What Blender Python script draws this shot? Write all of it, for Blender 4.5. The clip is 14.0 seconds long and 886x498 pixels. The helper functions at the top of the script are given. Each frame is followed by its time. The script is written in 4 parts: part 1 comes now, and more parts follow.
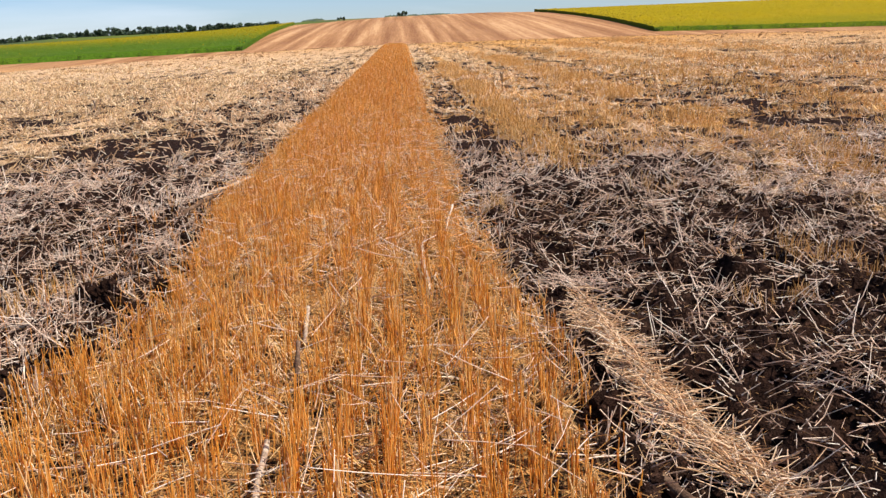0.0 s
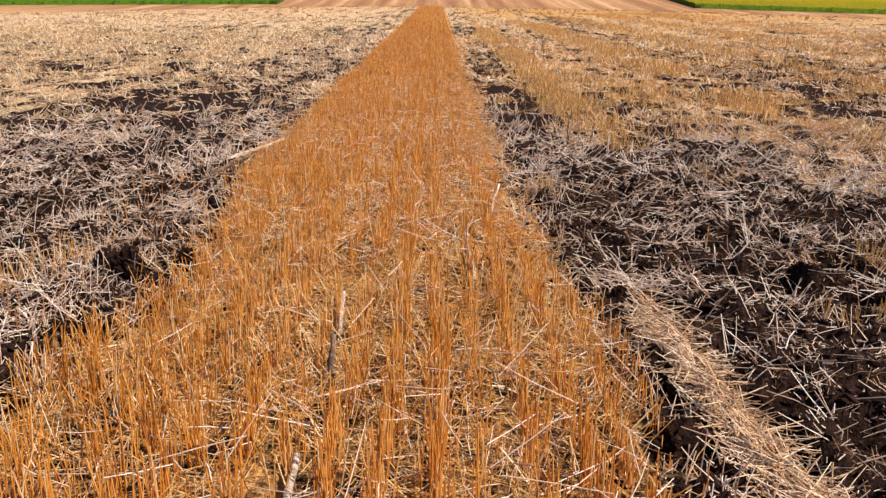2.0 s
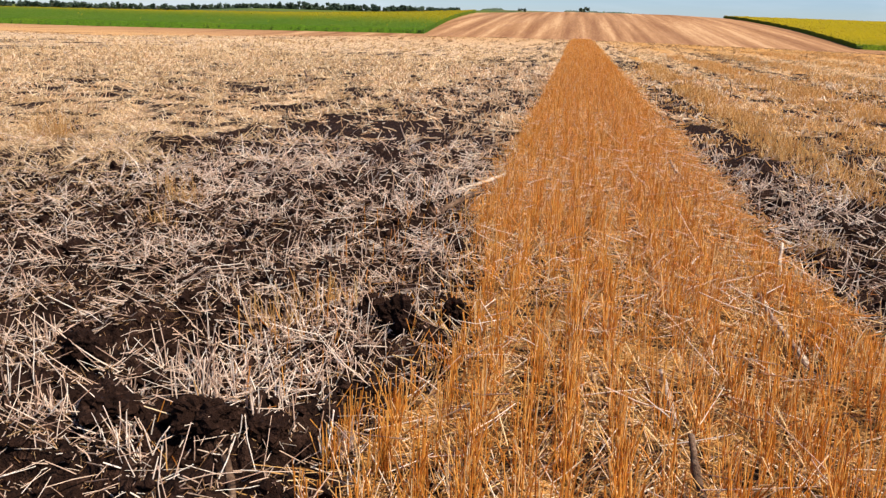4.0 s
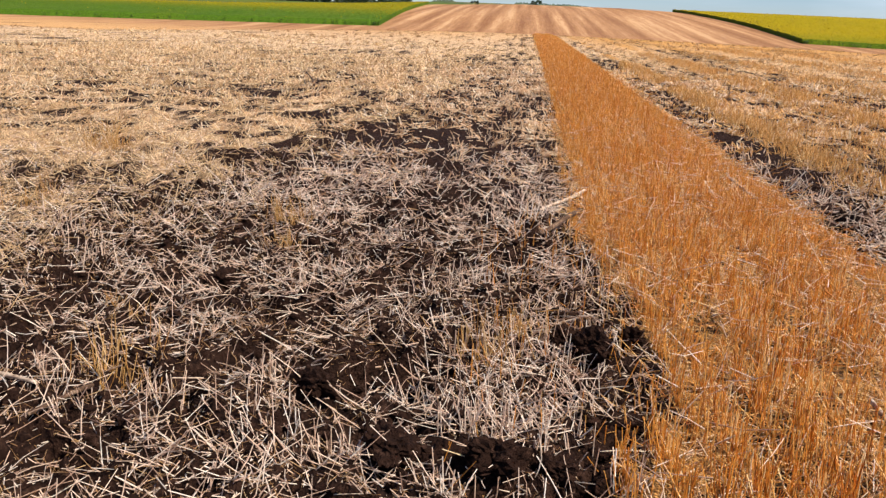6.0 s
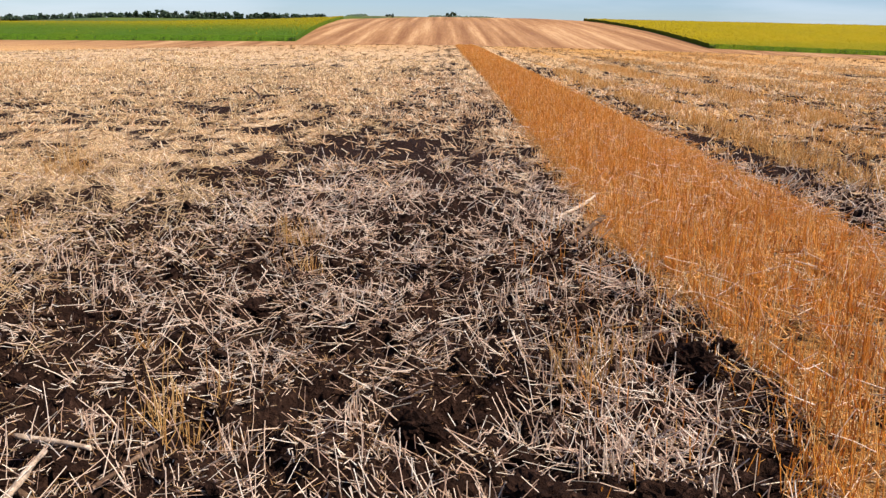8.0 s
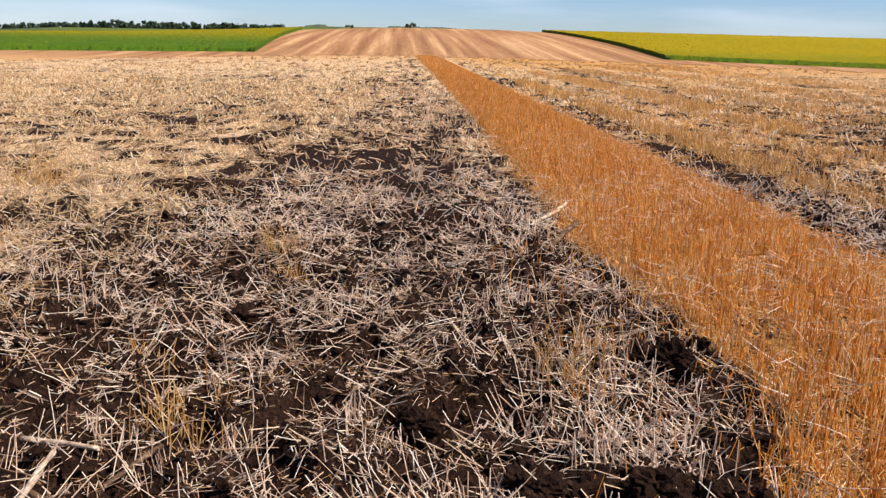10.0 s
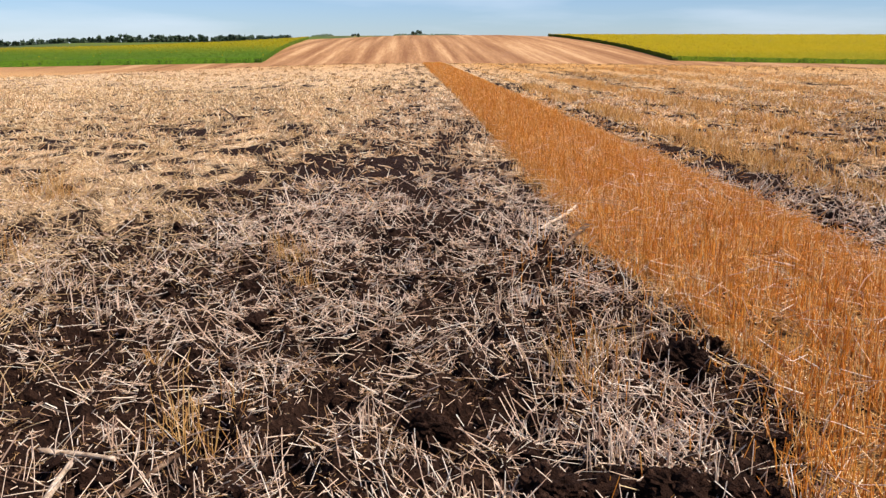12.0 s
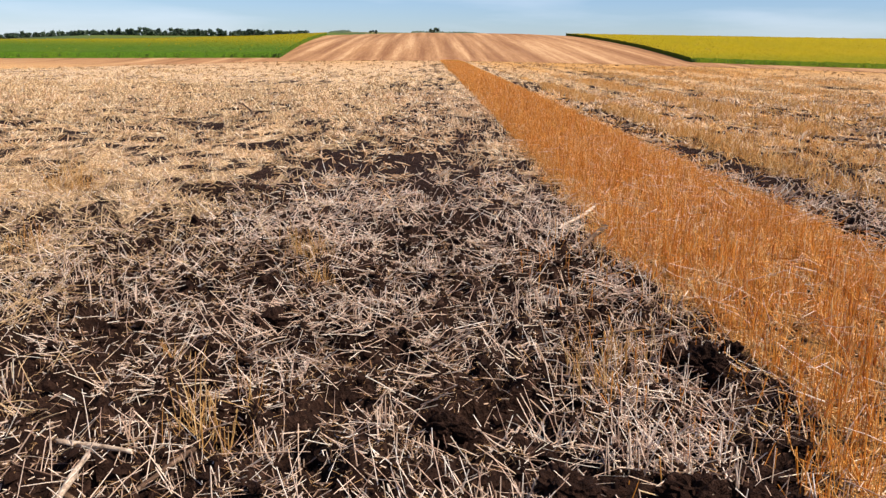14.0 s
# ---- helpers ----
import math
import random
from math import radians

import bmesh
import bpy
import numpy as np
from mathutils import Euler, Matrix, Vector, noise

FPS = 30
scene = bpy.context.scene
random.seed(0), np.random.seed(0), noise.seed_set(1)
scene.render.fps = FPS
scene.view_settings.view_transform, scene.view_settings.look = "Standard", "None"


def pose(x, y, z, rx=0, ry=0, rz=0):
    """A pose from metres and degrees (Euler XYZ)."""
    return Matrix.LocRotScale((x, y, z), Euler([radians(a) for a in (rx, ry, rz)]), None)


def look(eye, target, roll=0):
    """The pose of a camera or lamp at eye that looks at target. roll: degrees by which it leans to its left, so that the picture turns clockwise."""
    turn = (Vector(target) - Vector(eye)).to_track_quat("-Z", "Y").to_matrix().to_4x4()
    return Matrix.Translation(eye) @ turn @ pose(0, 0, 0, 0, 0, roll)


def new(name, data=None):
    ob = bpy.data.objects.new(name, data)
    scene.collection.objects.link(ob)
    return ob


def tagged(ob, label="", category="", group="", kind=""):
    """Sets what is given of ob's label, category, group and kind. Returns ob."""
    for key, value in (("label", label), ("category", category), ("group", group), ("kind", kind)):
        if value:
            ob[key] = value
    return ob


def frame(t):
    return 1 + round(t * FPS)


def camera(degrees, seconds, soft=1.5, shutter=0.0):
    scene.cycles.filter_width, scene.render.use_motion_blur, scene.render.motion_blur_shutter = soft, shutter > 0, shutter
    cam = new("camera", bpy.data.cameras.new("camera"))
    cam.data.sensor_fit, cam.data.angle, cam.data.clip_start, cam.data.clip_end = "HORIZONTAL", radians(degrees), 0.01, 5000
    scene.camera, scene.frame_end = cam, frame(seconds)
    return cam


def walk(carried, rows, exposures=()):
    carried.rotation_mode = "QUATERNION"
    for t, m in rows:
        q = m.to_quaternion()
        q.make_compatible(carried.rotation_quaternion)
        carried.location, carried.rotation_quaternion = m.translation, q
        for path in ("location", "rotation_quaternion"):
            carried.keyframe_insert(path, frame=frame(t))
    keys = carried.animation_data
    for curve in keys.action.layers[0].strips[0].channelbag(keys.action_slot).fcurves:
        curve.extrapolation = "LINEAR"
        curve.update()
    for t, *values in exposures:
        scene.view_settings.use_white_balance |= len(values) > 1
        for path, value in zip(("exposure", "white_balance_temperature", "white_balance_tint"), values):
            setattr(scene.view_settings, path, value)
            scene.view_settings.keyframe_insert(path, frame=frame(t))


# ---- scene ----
cam = camera(55.5, 14.0, soft=1.4)
PATH = [
    (0, (-0.065, 0.55, 1.401), (0.009, 2.482, 0.89), -2.4),
    (0.5, (-0.018, 0.872, 1.413), (0.04, 2.805, 0.903), -0.6),
    (1, (-0.048, 0.97, 1.413), (0.042, 2.895, 0.879), -1.3),
    (1.5, (-0.131, 0.959, 1.398), (-0.108, 2.873, 0.817), -0.7),
    (2, (-0.187, 0.947, 1.399), (-0.165, 2.858, 0.812), 0.8),
    (2.5, (-0.307, 0.961, 1.382), (-0.289, 2.867, 0.776), 1.8),
    (3, (-0.472, 1.156, 1.363), (-0.619, 3.062, 0.774), 1.7),
    (3.5, (-0.703, 1.389, 1.363), (-0.997, 3.298, 0.843), 1.0),
    (3.7, (-0.827, 1.474, 1.345), (-1.126, 3.382, 0.823), 1.8),
    (5.8, (-2.017, 1.238, 1.525), (-2.166, 3.148, 0.949), 1.3),
    (6, (-2.118, 1.216, 1.541), (-2.282, 3.135, 1.0), 2.6),
    (6.5, (-2.275, 1.282, 1.51), (-2.56, 3.195, 1.002), 3.0),
    (7, (-2.483, 1.505, 1.462), (-2.713, 3.423, 0.945), 0.3),
    (7.5, (-2.702, 1.632, 1.419), (-2.833, 3.563, 0.912), 0.7),
    (7.7, (-2.761, 1.615, 1.433), (-2.788, 3.549, 0.925), 1.5),
    (9.8, (-2.956, 1.444, 1.44), (-2.868, 3.383, 0.957), 1.0),
    (10, (-2.956, 1.443, 1.44), (-2.852, 3.381, 0.959), 1.4),
    (10.5, (-2.967, 1.428, 1.434), (-2.894, 3.369, 0.957), 2.3),
    (11, (-2.954, 1.422, 1.439), (-2.876, 3.364, 0.969), 1.9),
    (11.5, (-2.95, 1.421, 1.437), (-2.901, 3.365, 0.97), 0.2),
    (12, (-2.955, 1.434, 1.436), (-2.876, 3.377, 0.969), -0.0),
    (12.5, (-2.977, 1.441, 1.434), (-2.92, 3.383, 0.958), 1.1),
    (13, (-2.988, 1.442, 1.434), (-2.965, 3.384, 0.958), 1.9),
    (13.5, (-2.998, 1.448, 1.43), (-3.004, 3.39, 0.952), 2.3),
    (14, (-2.981, 1.456, 1.434), (-2.934, 3.398, 0.962), 0.9),
]
walk(cam, [(t, look(eye, target, roll)) for t, eye, target, roll in PATH])

# ---------------------------------------------------------------- light
SUN_AZ, SUN_EL = 112.0, 50.0          # degrees from +y towards +x, and above the horizon
world = bpy.data.worlds.new("world")
world.use_nodes = True
scene.world = world
wn = world.node_tree
sky = wn.nodes.new("ShaderNodeTexSky")
sky.sky_type = "NISHITA"
sky.sun_disc = False
sky.sun_elevation, sky.sun_rotation = radians(SUN_EL), radians(SUN_AZ)
sky.altitude, sky.air_density, sky.dust_density, sky.ozone_density = 100, 1.0, 0.1, 3.0
tint = wn.nodes.new("ShaderNodeMix")
tint.data_type, tint.blend_type = "RGBA", "MULTIPLY"
tint.inputs[0].default_value = 1.0
tint.inputs[7].default_value = (0.72, 0.88, 1.26, 1)
wn.links.new(sky.outputs[0], tint.inputs[6])
# thin high cloud, in long soft bands
where = wn.nodes.new("ShaderNodeTexCoord")
bands = wn.nodes.new("ShaderNodeMapping")
bands.inputs["Scale"].default_value = (1.2, 1.2, 9.0)
veil = wn.nodes.new("ShaderNodeTexNoise")
veil.inputs["Scale"].default_value, veil.inputs["Detail"].default_value = 2.6, 5
share = wn.nodes.new("ShaderNodeMapRange")
for k, v in ((1, 0.48), (2, 0.72), (3, 0.0), (4, 0.38)):
    share.inputs[k].default_value = v
cloud = wn.nodes.new("ShaderNodeMix")
cloud.data_type = "RGBA"
cloud.inputs[7].default_value = (9.0, 9.8, 11.2, 1)
wn.links.new(where.outputs["Generated"], bands.inputs["Vector"])
wn.links.new(bands.outputs["Vector"], veil.inputs["Vector"])
wn.links.new(veil.outputs["Fac"], share.inputs[0])
wn.links.new(share.outputs[0], cloud.inputs[0])
wn.links.new(tint.outputs[2], cloud.inputs[6])
wn.links.new(cloud.outputs[2], wn.nodes["Background"].inputs[0])
wn.nodes["Background"].inputs[1].default_value = 0.060
sun = bpy.data.lights.new("sun", "SUN")
sun.energy, sun.angle, sun.color = 5.0, radians(0.53), (1.0, 0.92, 0.82)
sun_ob = new("sun", sun)
sun_ob.matrix_world = look(
    (50 * math.sin(radians(SUN_AZ)) * math.cos(radians(SUN_EL)), 50 * math.cos(radians(SUN_AZ)) * math.cos(radians(SUN_EL)), 50 * math.sin(radians(SUN_EL))), (0, 0, 0))
scene.view_settings.exposure = 0.76

rng = np.random.default_rng(7)


# ---------------------------------------------------------------- materials
class Mat:
    """A small writer of node materials."""

    def __init__(self, name, rough=0.8, spec=0.3):
        self.m = bpy.data.materials.new(name)
        self.m.use_nodes = True
        self.t = self.m.node_tree
        self.b = self.t.nodes["Principled BSDF"]
        self.b.inputs["Roughness"].default_value = rough
        self.b.inputs["Specular IOR Level"].default_value = spec

    def n(self, kind, **values):
        node = self.t.nodes.new("ShaderNode" + kind)
        for k, v in values.items():
            node.inputs[k.replace("_", " ")].default_value = v
        return node

    def link(self, a, b):
        self.t.links.new(a, b)

    def coords(self, scale=(1, 1, 1), turn=0.0):
        g = self.n("NewGeometry")
        mp = self.n("Mapping")
        mp.inputs["Scale"].default_value = scale
        mp.inputs["Rotation"].default_value = (0, 0, turn)
        self.link(g.outputs["Position"], mp.inputs["Vector"])
        return mp.outputs["Vector"]

    def noise(self, scale, detail=4, rough=0.55, vec=None):
        nd = self.n("TexNoise", Scale=scale, Detail=detail, Roughness=rough)
        self.link(vec if vec is not None else self.coords(), nd.inputs["Vector"])
        return nd.outputs["Fac"]

    def ramp(self, fac, stops):
        r = self.n("ValToRGB")
        e = r.color_ramp.elements
        while len(e) < len(stops):
            e.new(0.5)
        for k, (p, c) in zip(e, stops):
            k.position, k.color = p, (*c, 1) if len(c) == 3 else c
        self.link(fac, r.inputs["Fac"])
        return r.outputs["Color"]

    def mix(self, fac, a, b):
        m = self.n("Mix")
        m.data_type = "RGBA"
        for sock, v in ((m.inputs[0], fac), (m.inputs[6], a), (m.inputs[7], b)):
            if isinstance(v, (int, float)):
                sock.default_value = v
            elif isinstance(v, tuple):
                sock.default_value = (*v, 1)
            else:
                self.link(v, sock)
        return m.outputs[2]

    def math(self, op, a, b=0.0, clamp=False):
        m = self.n("Math")
        m.operation, m.use_clamp = op, clamp
        for sock, v in zip(m.inputs, (a, b)):
            if isinstance(v, (int, float)):
                sock.default_value = v
            else:
                self.link(v, sock)
        return m.outputs[0]

    def sep(self, attribute):
        a = self.n("Attribute")
        a.attribute_name = attribute
        s = self.n("SeparateColor")
        self.link(a.outputs["Color"], s.inputs[0])
        return s.outputs

    def bump(self, height, strength=0.5, distance=0.01):
        b = self.n("Bump", Strength=strength, Distance=distance)
        self.link(height, b.inputs["Height"])
        self.link(b.outputs["Normal"], self.b.inputs["Normal"])

    def colour(self, c):
        if isinstance(c, tuple):
            self.b.inputs["Base Color"].default_value = (*c, 1)
        else:
            self.link(c, self.b.inputs["Base Color"])
        return self

    def glow_through(self, c, share):
        """Thin plant matter: part of the light passes through."""
        tr = self.n("BsdfTranslucent")
        if isinstance(c, tuple):
            tr.inputs["Color"].default_value = (*c, 1)
        else:
            self.link(c, tr.inputs["Color"])
        mx = self.n("MixShader", Fac=share)
        out = self.t.nodes["Material Output"]
        self.link(self.b.outputs[0], mx.inputs[1])
        self.link(tr.outputs[0], mx.inputs[2])
        self.link(mx.outputs[0], out.inputs["Surface"])
        return self


def island_material(name, stops, rough=0.55, spec=0.35, share=0.0, grain=60.0):
    """Stalks and leaves: a tone of its own for each piece, with fine grain."""
    m = Mat(name, rough, spec)
    g = m.n("NewGeometry")
    tone = m.ramp(g.outputs["Random Per Island"], stops)
    fine = m.noise(grain, 3)
    c = m.mix(m.math("MULTIPLY", m.math("SUBTRACT", fine, 0.35, True), 0.9), tone, tuple(0.55 * k for k in stops[0][1]))
    m.colour(c)
    if share:
        m.glow_through(c, share)
    return m.m


# the palest stop puts sun glints on the stubble into the stem colour
M_STUBBLE = island_material("stubble_straw", [(0.0, (0.50, 0.17, 0.028)), (0.30, (0.83, 0.36, 0.055)), (0.66, (0.91, 0.46, 0.09)), (0.88, (0.94, 0.58, 0.20)), (1.0, (0.97, 0.78, 0.48))], 0.32, 0.6, 0.45)
M_LITTER = island_material("weathered_straw", [(0.0, (0.26, 0.15, 0.10)), (0.18, (0.60, 0.38, 0.26)), (0.40, (0.84, 0.60, 0.425)), (0.70, (0.93, 0.735, 0.565)), (1.0, (0.98, 0.88, 0.745))], 0.36, 0.6, 0.25)
M_GOLD = island_material("golden_straw", [(0.0, (0.38, 0.22, 0.10)), (0.35, (0.68, 0.45, 0.22)), (0.75, (0.86, 0.61, 0.33)), (1.0, (0.95, 0.77, 0.50))], 0.38, 0.55, 0.3)
M_PILE = island_material("cream_straw", [(0.0, (0.42, 0.22, 0.09)), (0.3, (0.78, 0.49, 0.26)), (0.7, (0.93, 0.68, 0.43)), (1.0, (0.98, 0.85, 0.64))], 0.38, 0.55, 0.3)
M_TAN = island_material("tan_straw", [(0.0, (0.24, 0.12, 0.045)), (0.4, (0.42, 0.22, 0.085)), (0.8, (0.56, 0.33, 0.14)), (1.0, (0.70, 0.48, 0.25))], 0.42, 0.45, 0.3)
def stalk_material(name, dark, mid, pale):
    """Weathered woody stalk: long grain, cracks and rot."""
    m = Mat(name, 0.85, 0.12)
    grain, rot = m.noise(120.0, 4, 0.7), m.noise(22.0, 5, 0.65)
    c = m.ramp(rot, [(0.30, dark), (0.50, mid), (0.68, pale)])
    m.colour(m.mix(m.math("MULTIPLY", m.math("SUBTRACT", grain, 0.42, True), 2.2, True), c, dark))
    m.bump(grain, 0.9, 0.006)
    return m.m


M_BAND = island_material("tufted_straw", [(0.0, (0.52, 0.24, 0.06)), (0.4, (0.78, 0.42, 0.12)), (0.8, (0.88, 0.55, 0.20)), (1.0, (0.94, 0.72, 0.40))], 0.42, 0.45, 0.35)
M_STALK = stalk_material("old_stalk", (0.16, 0.10, 0.065), (0.50, 0.37, 0.26), (0.72, 0.58, 0.45))
M_BARK = stalk_material("rotten_stalk", (0.035, 0.02, 0.013), (0.13, 0.075, 0.045), (0.30, 0.20, 0.13))
M_WEED = island_material("dry_weed", [(0.0, (0.07, 0.045, 0.03)), (1.0, (0.16, 0.10, 0.06))], 0.8, 0.2)
M_LEAF = island_material("tree_leaves", [(0.0, (0.022, 0.040, 0.022)), (0.6, (0.036, 0.062, 0.030)), (1.0, (0.055, 0.085, 0.035))], 0.6, 0.3, 0.15, 2.0)
M_WOOD = island_material("tree_bark", [(0.0, (0.09, 0.065, 0.05)), (1.0, (0.13, 0.10, 0.07))], 0.9, 0.2, 0.0, 3.0)
M_SUNLEAF = island_material("sunflower_leaves", [(0.0, (0.020, 0.045, 0.004)), (0.5, (0.036, 0.075, 0.006)), (1.0, (0.065, 0.115, 0.009))], 0.55, 0.3, 0.2, 3.0)
M_PETAL = island_material("sunflower_petals", [(0.0, (0.24, 0.18, 0.003)), (1.0, (0.36, 0.26, 0.005))], 0.6, 0.2, 0.2, 8.0)


def piece_material(name, stops, rough=0.5, spec=0.4, share=0.2):
    """As above, for stems that are objects of their own."""
    m = Mat(name, rough, spec)
    c = m.ramp(m.n("ObjectInfo").outputs["Random"], stops)
    c = m.mix(m.math("MULTIPLY", m.math("SUBTRACT", m.noise(60.0, 3), 0.35, True), 0.9), c, tuple(0.55 * k for k in stops[0][1]))
    m.colour(c)
    m.glow_through(c, share)
    return m.m


# palest stop again stands in for glints on the stems
M_STUBBLE_ONE = piece_material("single_stubble_straw", [(0.0, (0.50, 0.17, 0.028)), (0.30, (0.83, 0.36, 0.055)), (0.66, (0.91, 0.46, 0.09)), (0.88, (0.94, 0.58, 0.20)), (1.0, (0.97, 0.78, 0.48))], 0.32, 0.6, 0.45)
M_TUFT_ONE = piece_material("tuft_straw", [(0.0, (0.38, 0.17, 0.04)), (0.4, (0.58, 0.30, 0.085)), (0.8, (0.72, 0.45, 0.17)), (1.0, (0.85, 0.63, 0.34))], 0.45, 0.4, 0.25)
M_LITTER_ONE = piece_material("single_weathered_straw", [(0.0, (0.26, 0.15, 0.10)), (0.18, (0.60, 0.38, 0.26)), (0.40, (0.84, 0.60, 0.425)), (0.70, (0.93, 0.735, 0.565)), (1.0, (0.98, 0.88, 0.745))], 0.36, 0.6, 0.25)
M_PILE_ONE = piece_material("single_cream_straw", [(0.0, (0.42, 0.22, 0.09)), (0.3, (0.78, 0.49, 0.26)), (0.7, (0.93, 0.68, 0.43)), (1.0, (0.98, 0.85, 0.64))], 0.38, 0.55, 0.3)


def soil_material(name):
    m = Mat(name, 0.95, 0.05)
    a, b = m.noise(7.0, 6, 0.65), m.noise(70.0, 5, 0.6)
    c = m.ramp(a, [(0.3, (0.007, 0.0033, 0.0023)), (0.5, (0.017, 0.0080, 0.0051)), (0.72, (0.042, 0.0205, 0.0130))])
    c = m.mix(m.math("MULTIPLY", b, 0.5), c, (0.025, 0.0120, 0.0078))
    # lighter flecks: highlights on small crumbs painted into the colour
    c = m.mix(m.math("MULTIPLY", m.math("SUBTRACT", m.noise(30.0, 4, 0.65), 0.54, True), 5.0, True), c, (0.066, 0.034, 0.023))
    m.colour(c)
    m.bump(m.math("ADD", a, m.math("MULTIPLY", b, 0.5)), 1.0, 0.05)
    return m.m


M_SOIL = soil_material("black_earth")


def ground_material():
    """Black earth, chaff and short straw by cover, and the mown hill with its swaths."""
    m = Mat("field_ground", 0.95, 0.06)
    cover, warm, hill = m.sep("cover")[:3]
    big, mid, fine = m.noise(1.7, 5, 0.6), m.noise(9.0, 5, 0.65), m.noise(75.0, 4, 0.6)
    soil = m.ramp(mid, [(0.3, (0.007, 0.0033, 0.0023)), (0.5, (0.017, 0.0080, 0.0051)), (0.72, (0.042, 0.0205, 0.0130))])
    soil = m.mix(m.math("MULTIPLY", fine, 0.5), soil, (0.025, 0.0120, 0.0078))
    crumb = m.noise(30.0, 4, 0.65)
    # crumb tops lighter, crevices darker: highlight and shade put into the earth's colour
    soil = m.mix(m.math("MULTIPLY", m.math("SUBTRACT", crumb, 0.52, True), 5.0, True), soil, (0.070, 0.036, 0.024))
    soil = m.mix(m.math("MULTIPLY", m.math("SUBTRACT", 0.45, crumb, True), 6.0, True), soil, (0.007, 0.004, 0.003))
    # chaff: short fibres in three directions
    fibres = m.noise(1.0, 3, 0.6, m.coords((16, 90, 30), 0.5))
    fibres2 = m.noise(1.0, 3, 0.6, m.coords((90, 16, 30), 0.35))
    fib = m.math("MAXIMUM", fibres, fibres2)
    clump = m.noise(4.2, 5, 0.7, m.coords((1, 0.55, 1)))
    lev = m.math("ADD", m.math("MULTIPLY", fib, 0.55), m.math("MULTIPLY", clump, 0.6))
    lev = m.math("ADD", lev, m.math("MULTIPLY", m.math("SUBTRACT", cover, 0.5), 0.62))
    mask = m.math("MULTIPLY", m.math("SUBTRACT", lev, 0.55), 8.0, True)
    straw = m.ramp(fine, [(0.25, (0.22, 0.13, 0.07)), (0.5, (0.56, 0.375, 0.215)), (0.8, (0.80, 0.58, 0.37))])
    gold = m.ramp(fine, [(0.25, (0.26, 0.115, 0.03)), (0.5, (0.47, 0.235, 0.068)), (0.8, (0.62, 0.36, 0.13))])
    straw = m.mix(m.math("MULTIPLY", m.math("ADD", warm, m.math("MULTIPLY", m.math("SUBTRACT", big, 0.5), 0.7)), 1.0, True), straw, gold)
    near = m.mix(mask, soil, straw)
    # the mown hill: swaths run along y
    band = m.noise(1.0, 2, 0.5, m.coords((0.30, 0.006, 0.0)))
    band2 = m.noise(1.0, 4, 0.7, m.coords((1.9, 0.09, 0.0)))
    patch = m.noise(0.012, 4, 0.6)
    sw = m.math("ADD", m.math("MULTIPLY", band, 0.66), m.math("MULTIPLY", band2, 0.34))
    far = m.ramp(sw, [(0.38, (0.20, 0.090, 0.040)), (0.48, (0.285, 0.142, 0.064)), (0.55, (0.36, 0.19, 0.088)), (0.63, (0.50, 0.30, 0.15))])
    far = m.mix(m.math("MULTIPLY", m.math("SUBTRACT", patch, 0.4, True), 1.2), far, (0.33, 0.185, 0.098))
    beyond = m.sep("beyond")[0]
    plots = m.noise(0.006, 2, 0.4, m.coords((1, 0.35, 0)))
    green = m.ramp(plots, [(0.40, (0.085, 0.11, 0.02)), (0.48, (0.05, 0.075, 0.03)), (0.55, (0.16, 0.14, 0.05)), (0.62, (0.06, 0.085, 0.035))])
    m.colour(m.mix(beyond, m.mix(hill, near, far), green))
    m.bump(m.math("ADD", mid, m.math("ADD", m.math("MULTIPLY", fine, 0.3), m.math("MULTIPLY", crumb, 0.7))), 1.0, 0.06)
    return m.m


M_GROUND = ground_material()


def crop_material():
    """The sunflower canopy: leaves, and more open flowers where the crop is further on."""
    m = Mat("sunflower_canopy", 0.9, 0.04)
    ripe = m.sep("ripe")[0]
    a, b = m.noise(2.6, 4, 0.7), m.noise(0.05, 4, 0.6, m.coords((1, 0.25, 1)))
    leaf = m.ramp(a, [(0.3, (0.030, 0.066, 0.005)), (0.55, (0.056, 0.108, 0.008)), (0.75, (0.090, 0.150, 0.011))])
    flower = m.ramp(a, [(0.3, (0.12, 0.105, 0.002)), (0.5, (0.26, 0.185, 0.002)), (0.75, (0.40, 0.27, 0.002))])
    share = m.math("ADD", ripe, m.math("MULTIPLY", m.math("SUBTRACT", b, 0.5), 0.35), True)
    m.colour(m.mix(share, leaf, flower))
    m.bump(a, 0.8, 0.3)
    return m.m


M_CROP = crop_material()


# ---------------------------------------------------------------- builders
def mesh_from(name, verts, faces, material, smooth=True):
    """A mesh from arrays; faces all have the same number of corners."""
    me = bpy.data.meshes.new(name)
    k = faces.shape[1]
    me.vertices.add(len(verts))
    me.vertices.foreach_set("co", np.ascontiguousarray(verts, dtype=np.float32).ravel())
    me.loops.add(faces.size)
    me.loops.foreach_set("vertex_index", np.ascontiguousarray(faces, dtype=np.int32).ravel())
    me.polygons.add(len(faces))
    me.polygons.foreach_set("loop_start", np.arange(0, faces.size, k, dtype=np.int32))
    me.polygons.foreach_set("use_smooth", np.full(len(faces), smooth))
    me.update(calc_edges=True)
    me.materials.append(material)
    return me


def part(name, me, parent, label=""):
    ob = new(name, me)
    ob.parent = parent
    return tagged(ob, label)


def thing(name, me, label, category, group="", kind="", place=None):
    ob = tagged(new(name, me), label, category, group, kind)
    if place is not None:
        ob.matrix_world = place
    return ob


def empty(name, label, category, group="", place=None):
    ob = tagged(new(name), label, category, group)
    if place is not None:
        ob.matrix_world = place
    return ob


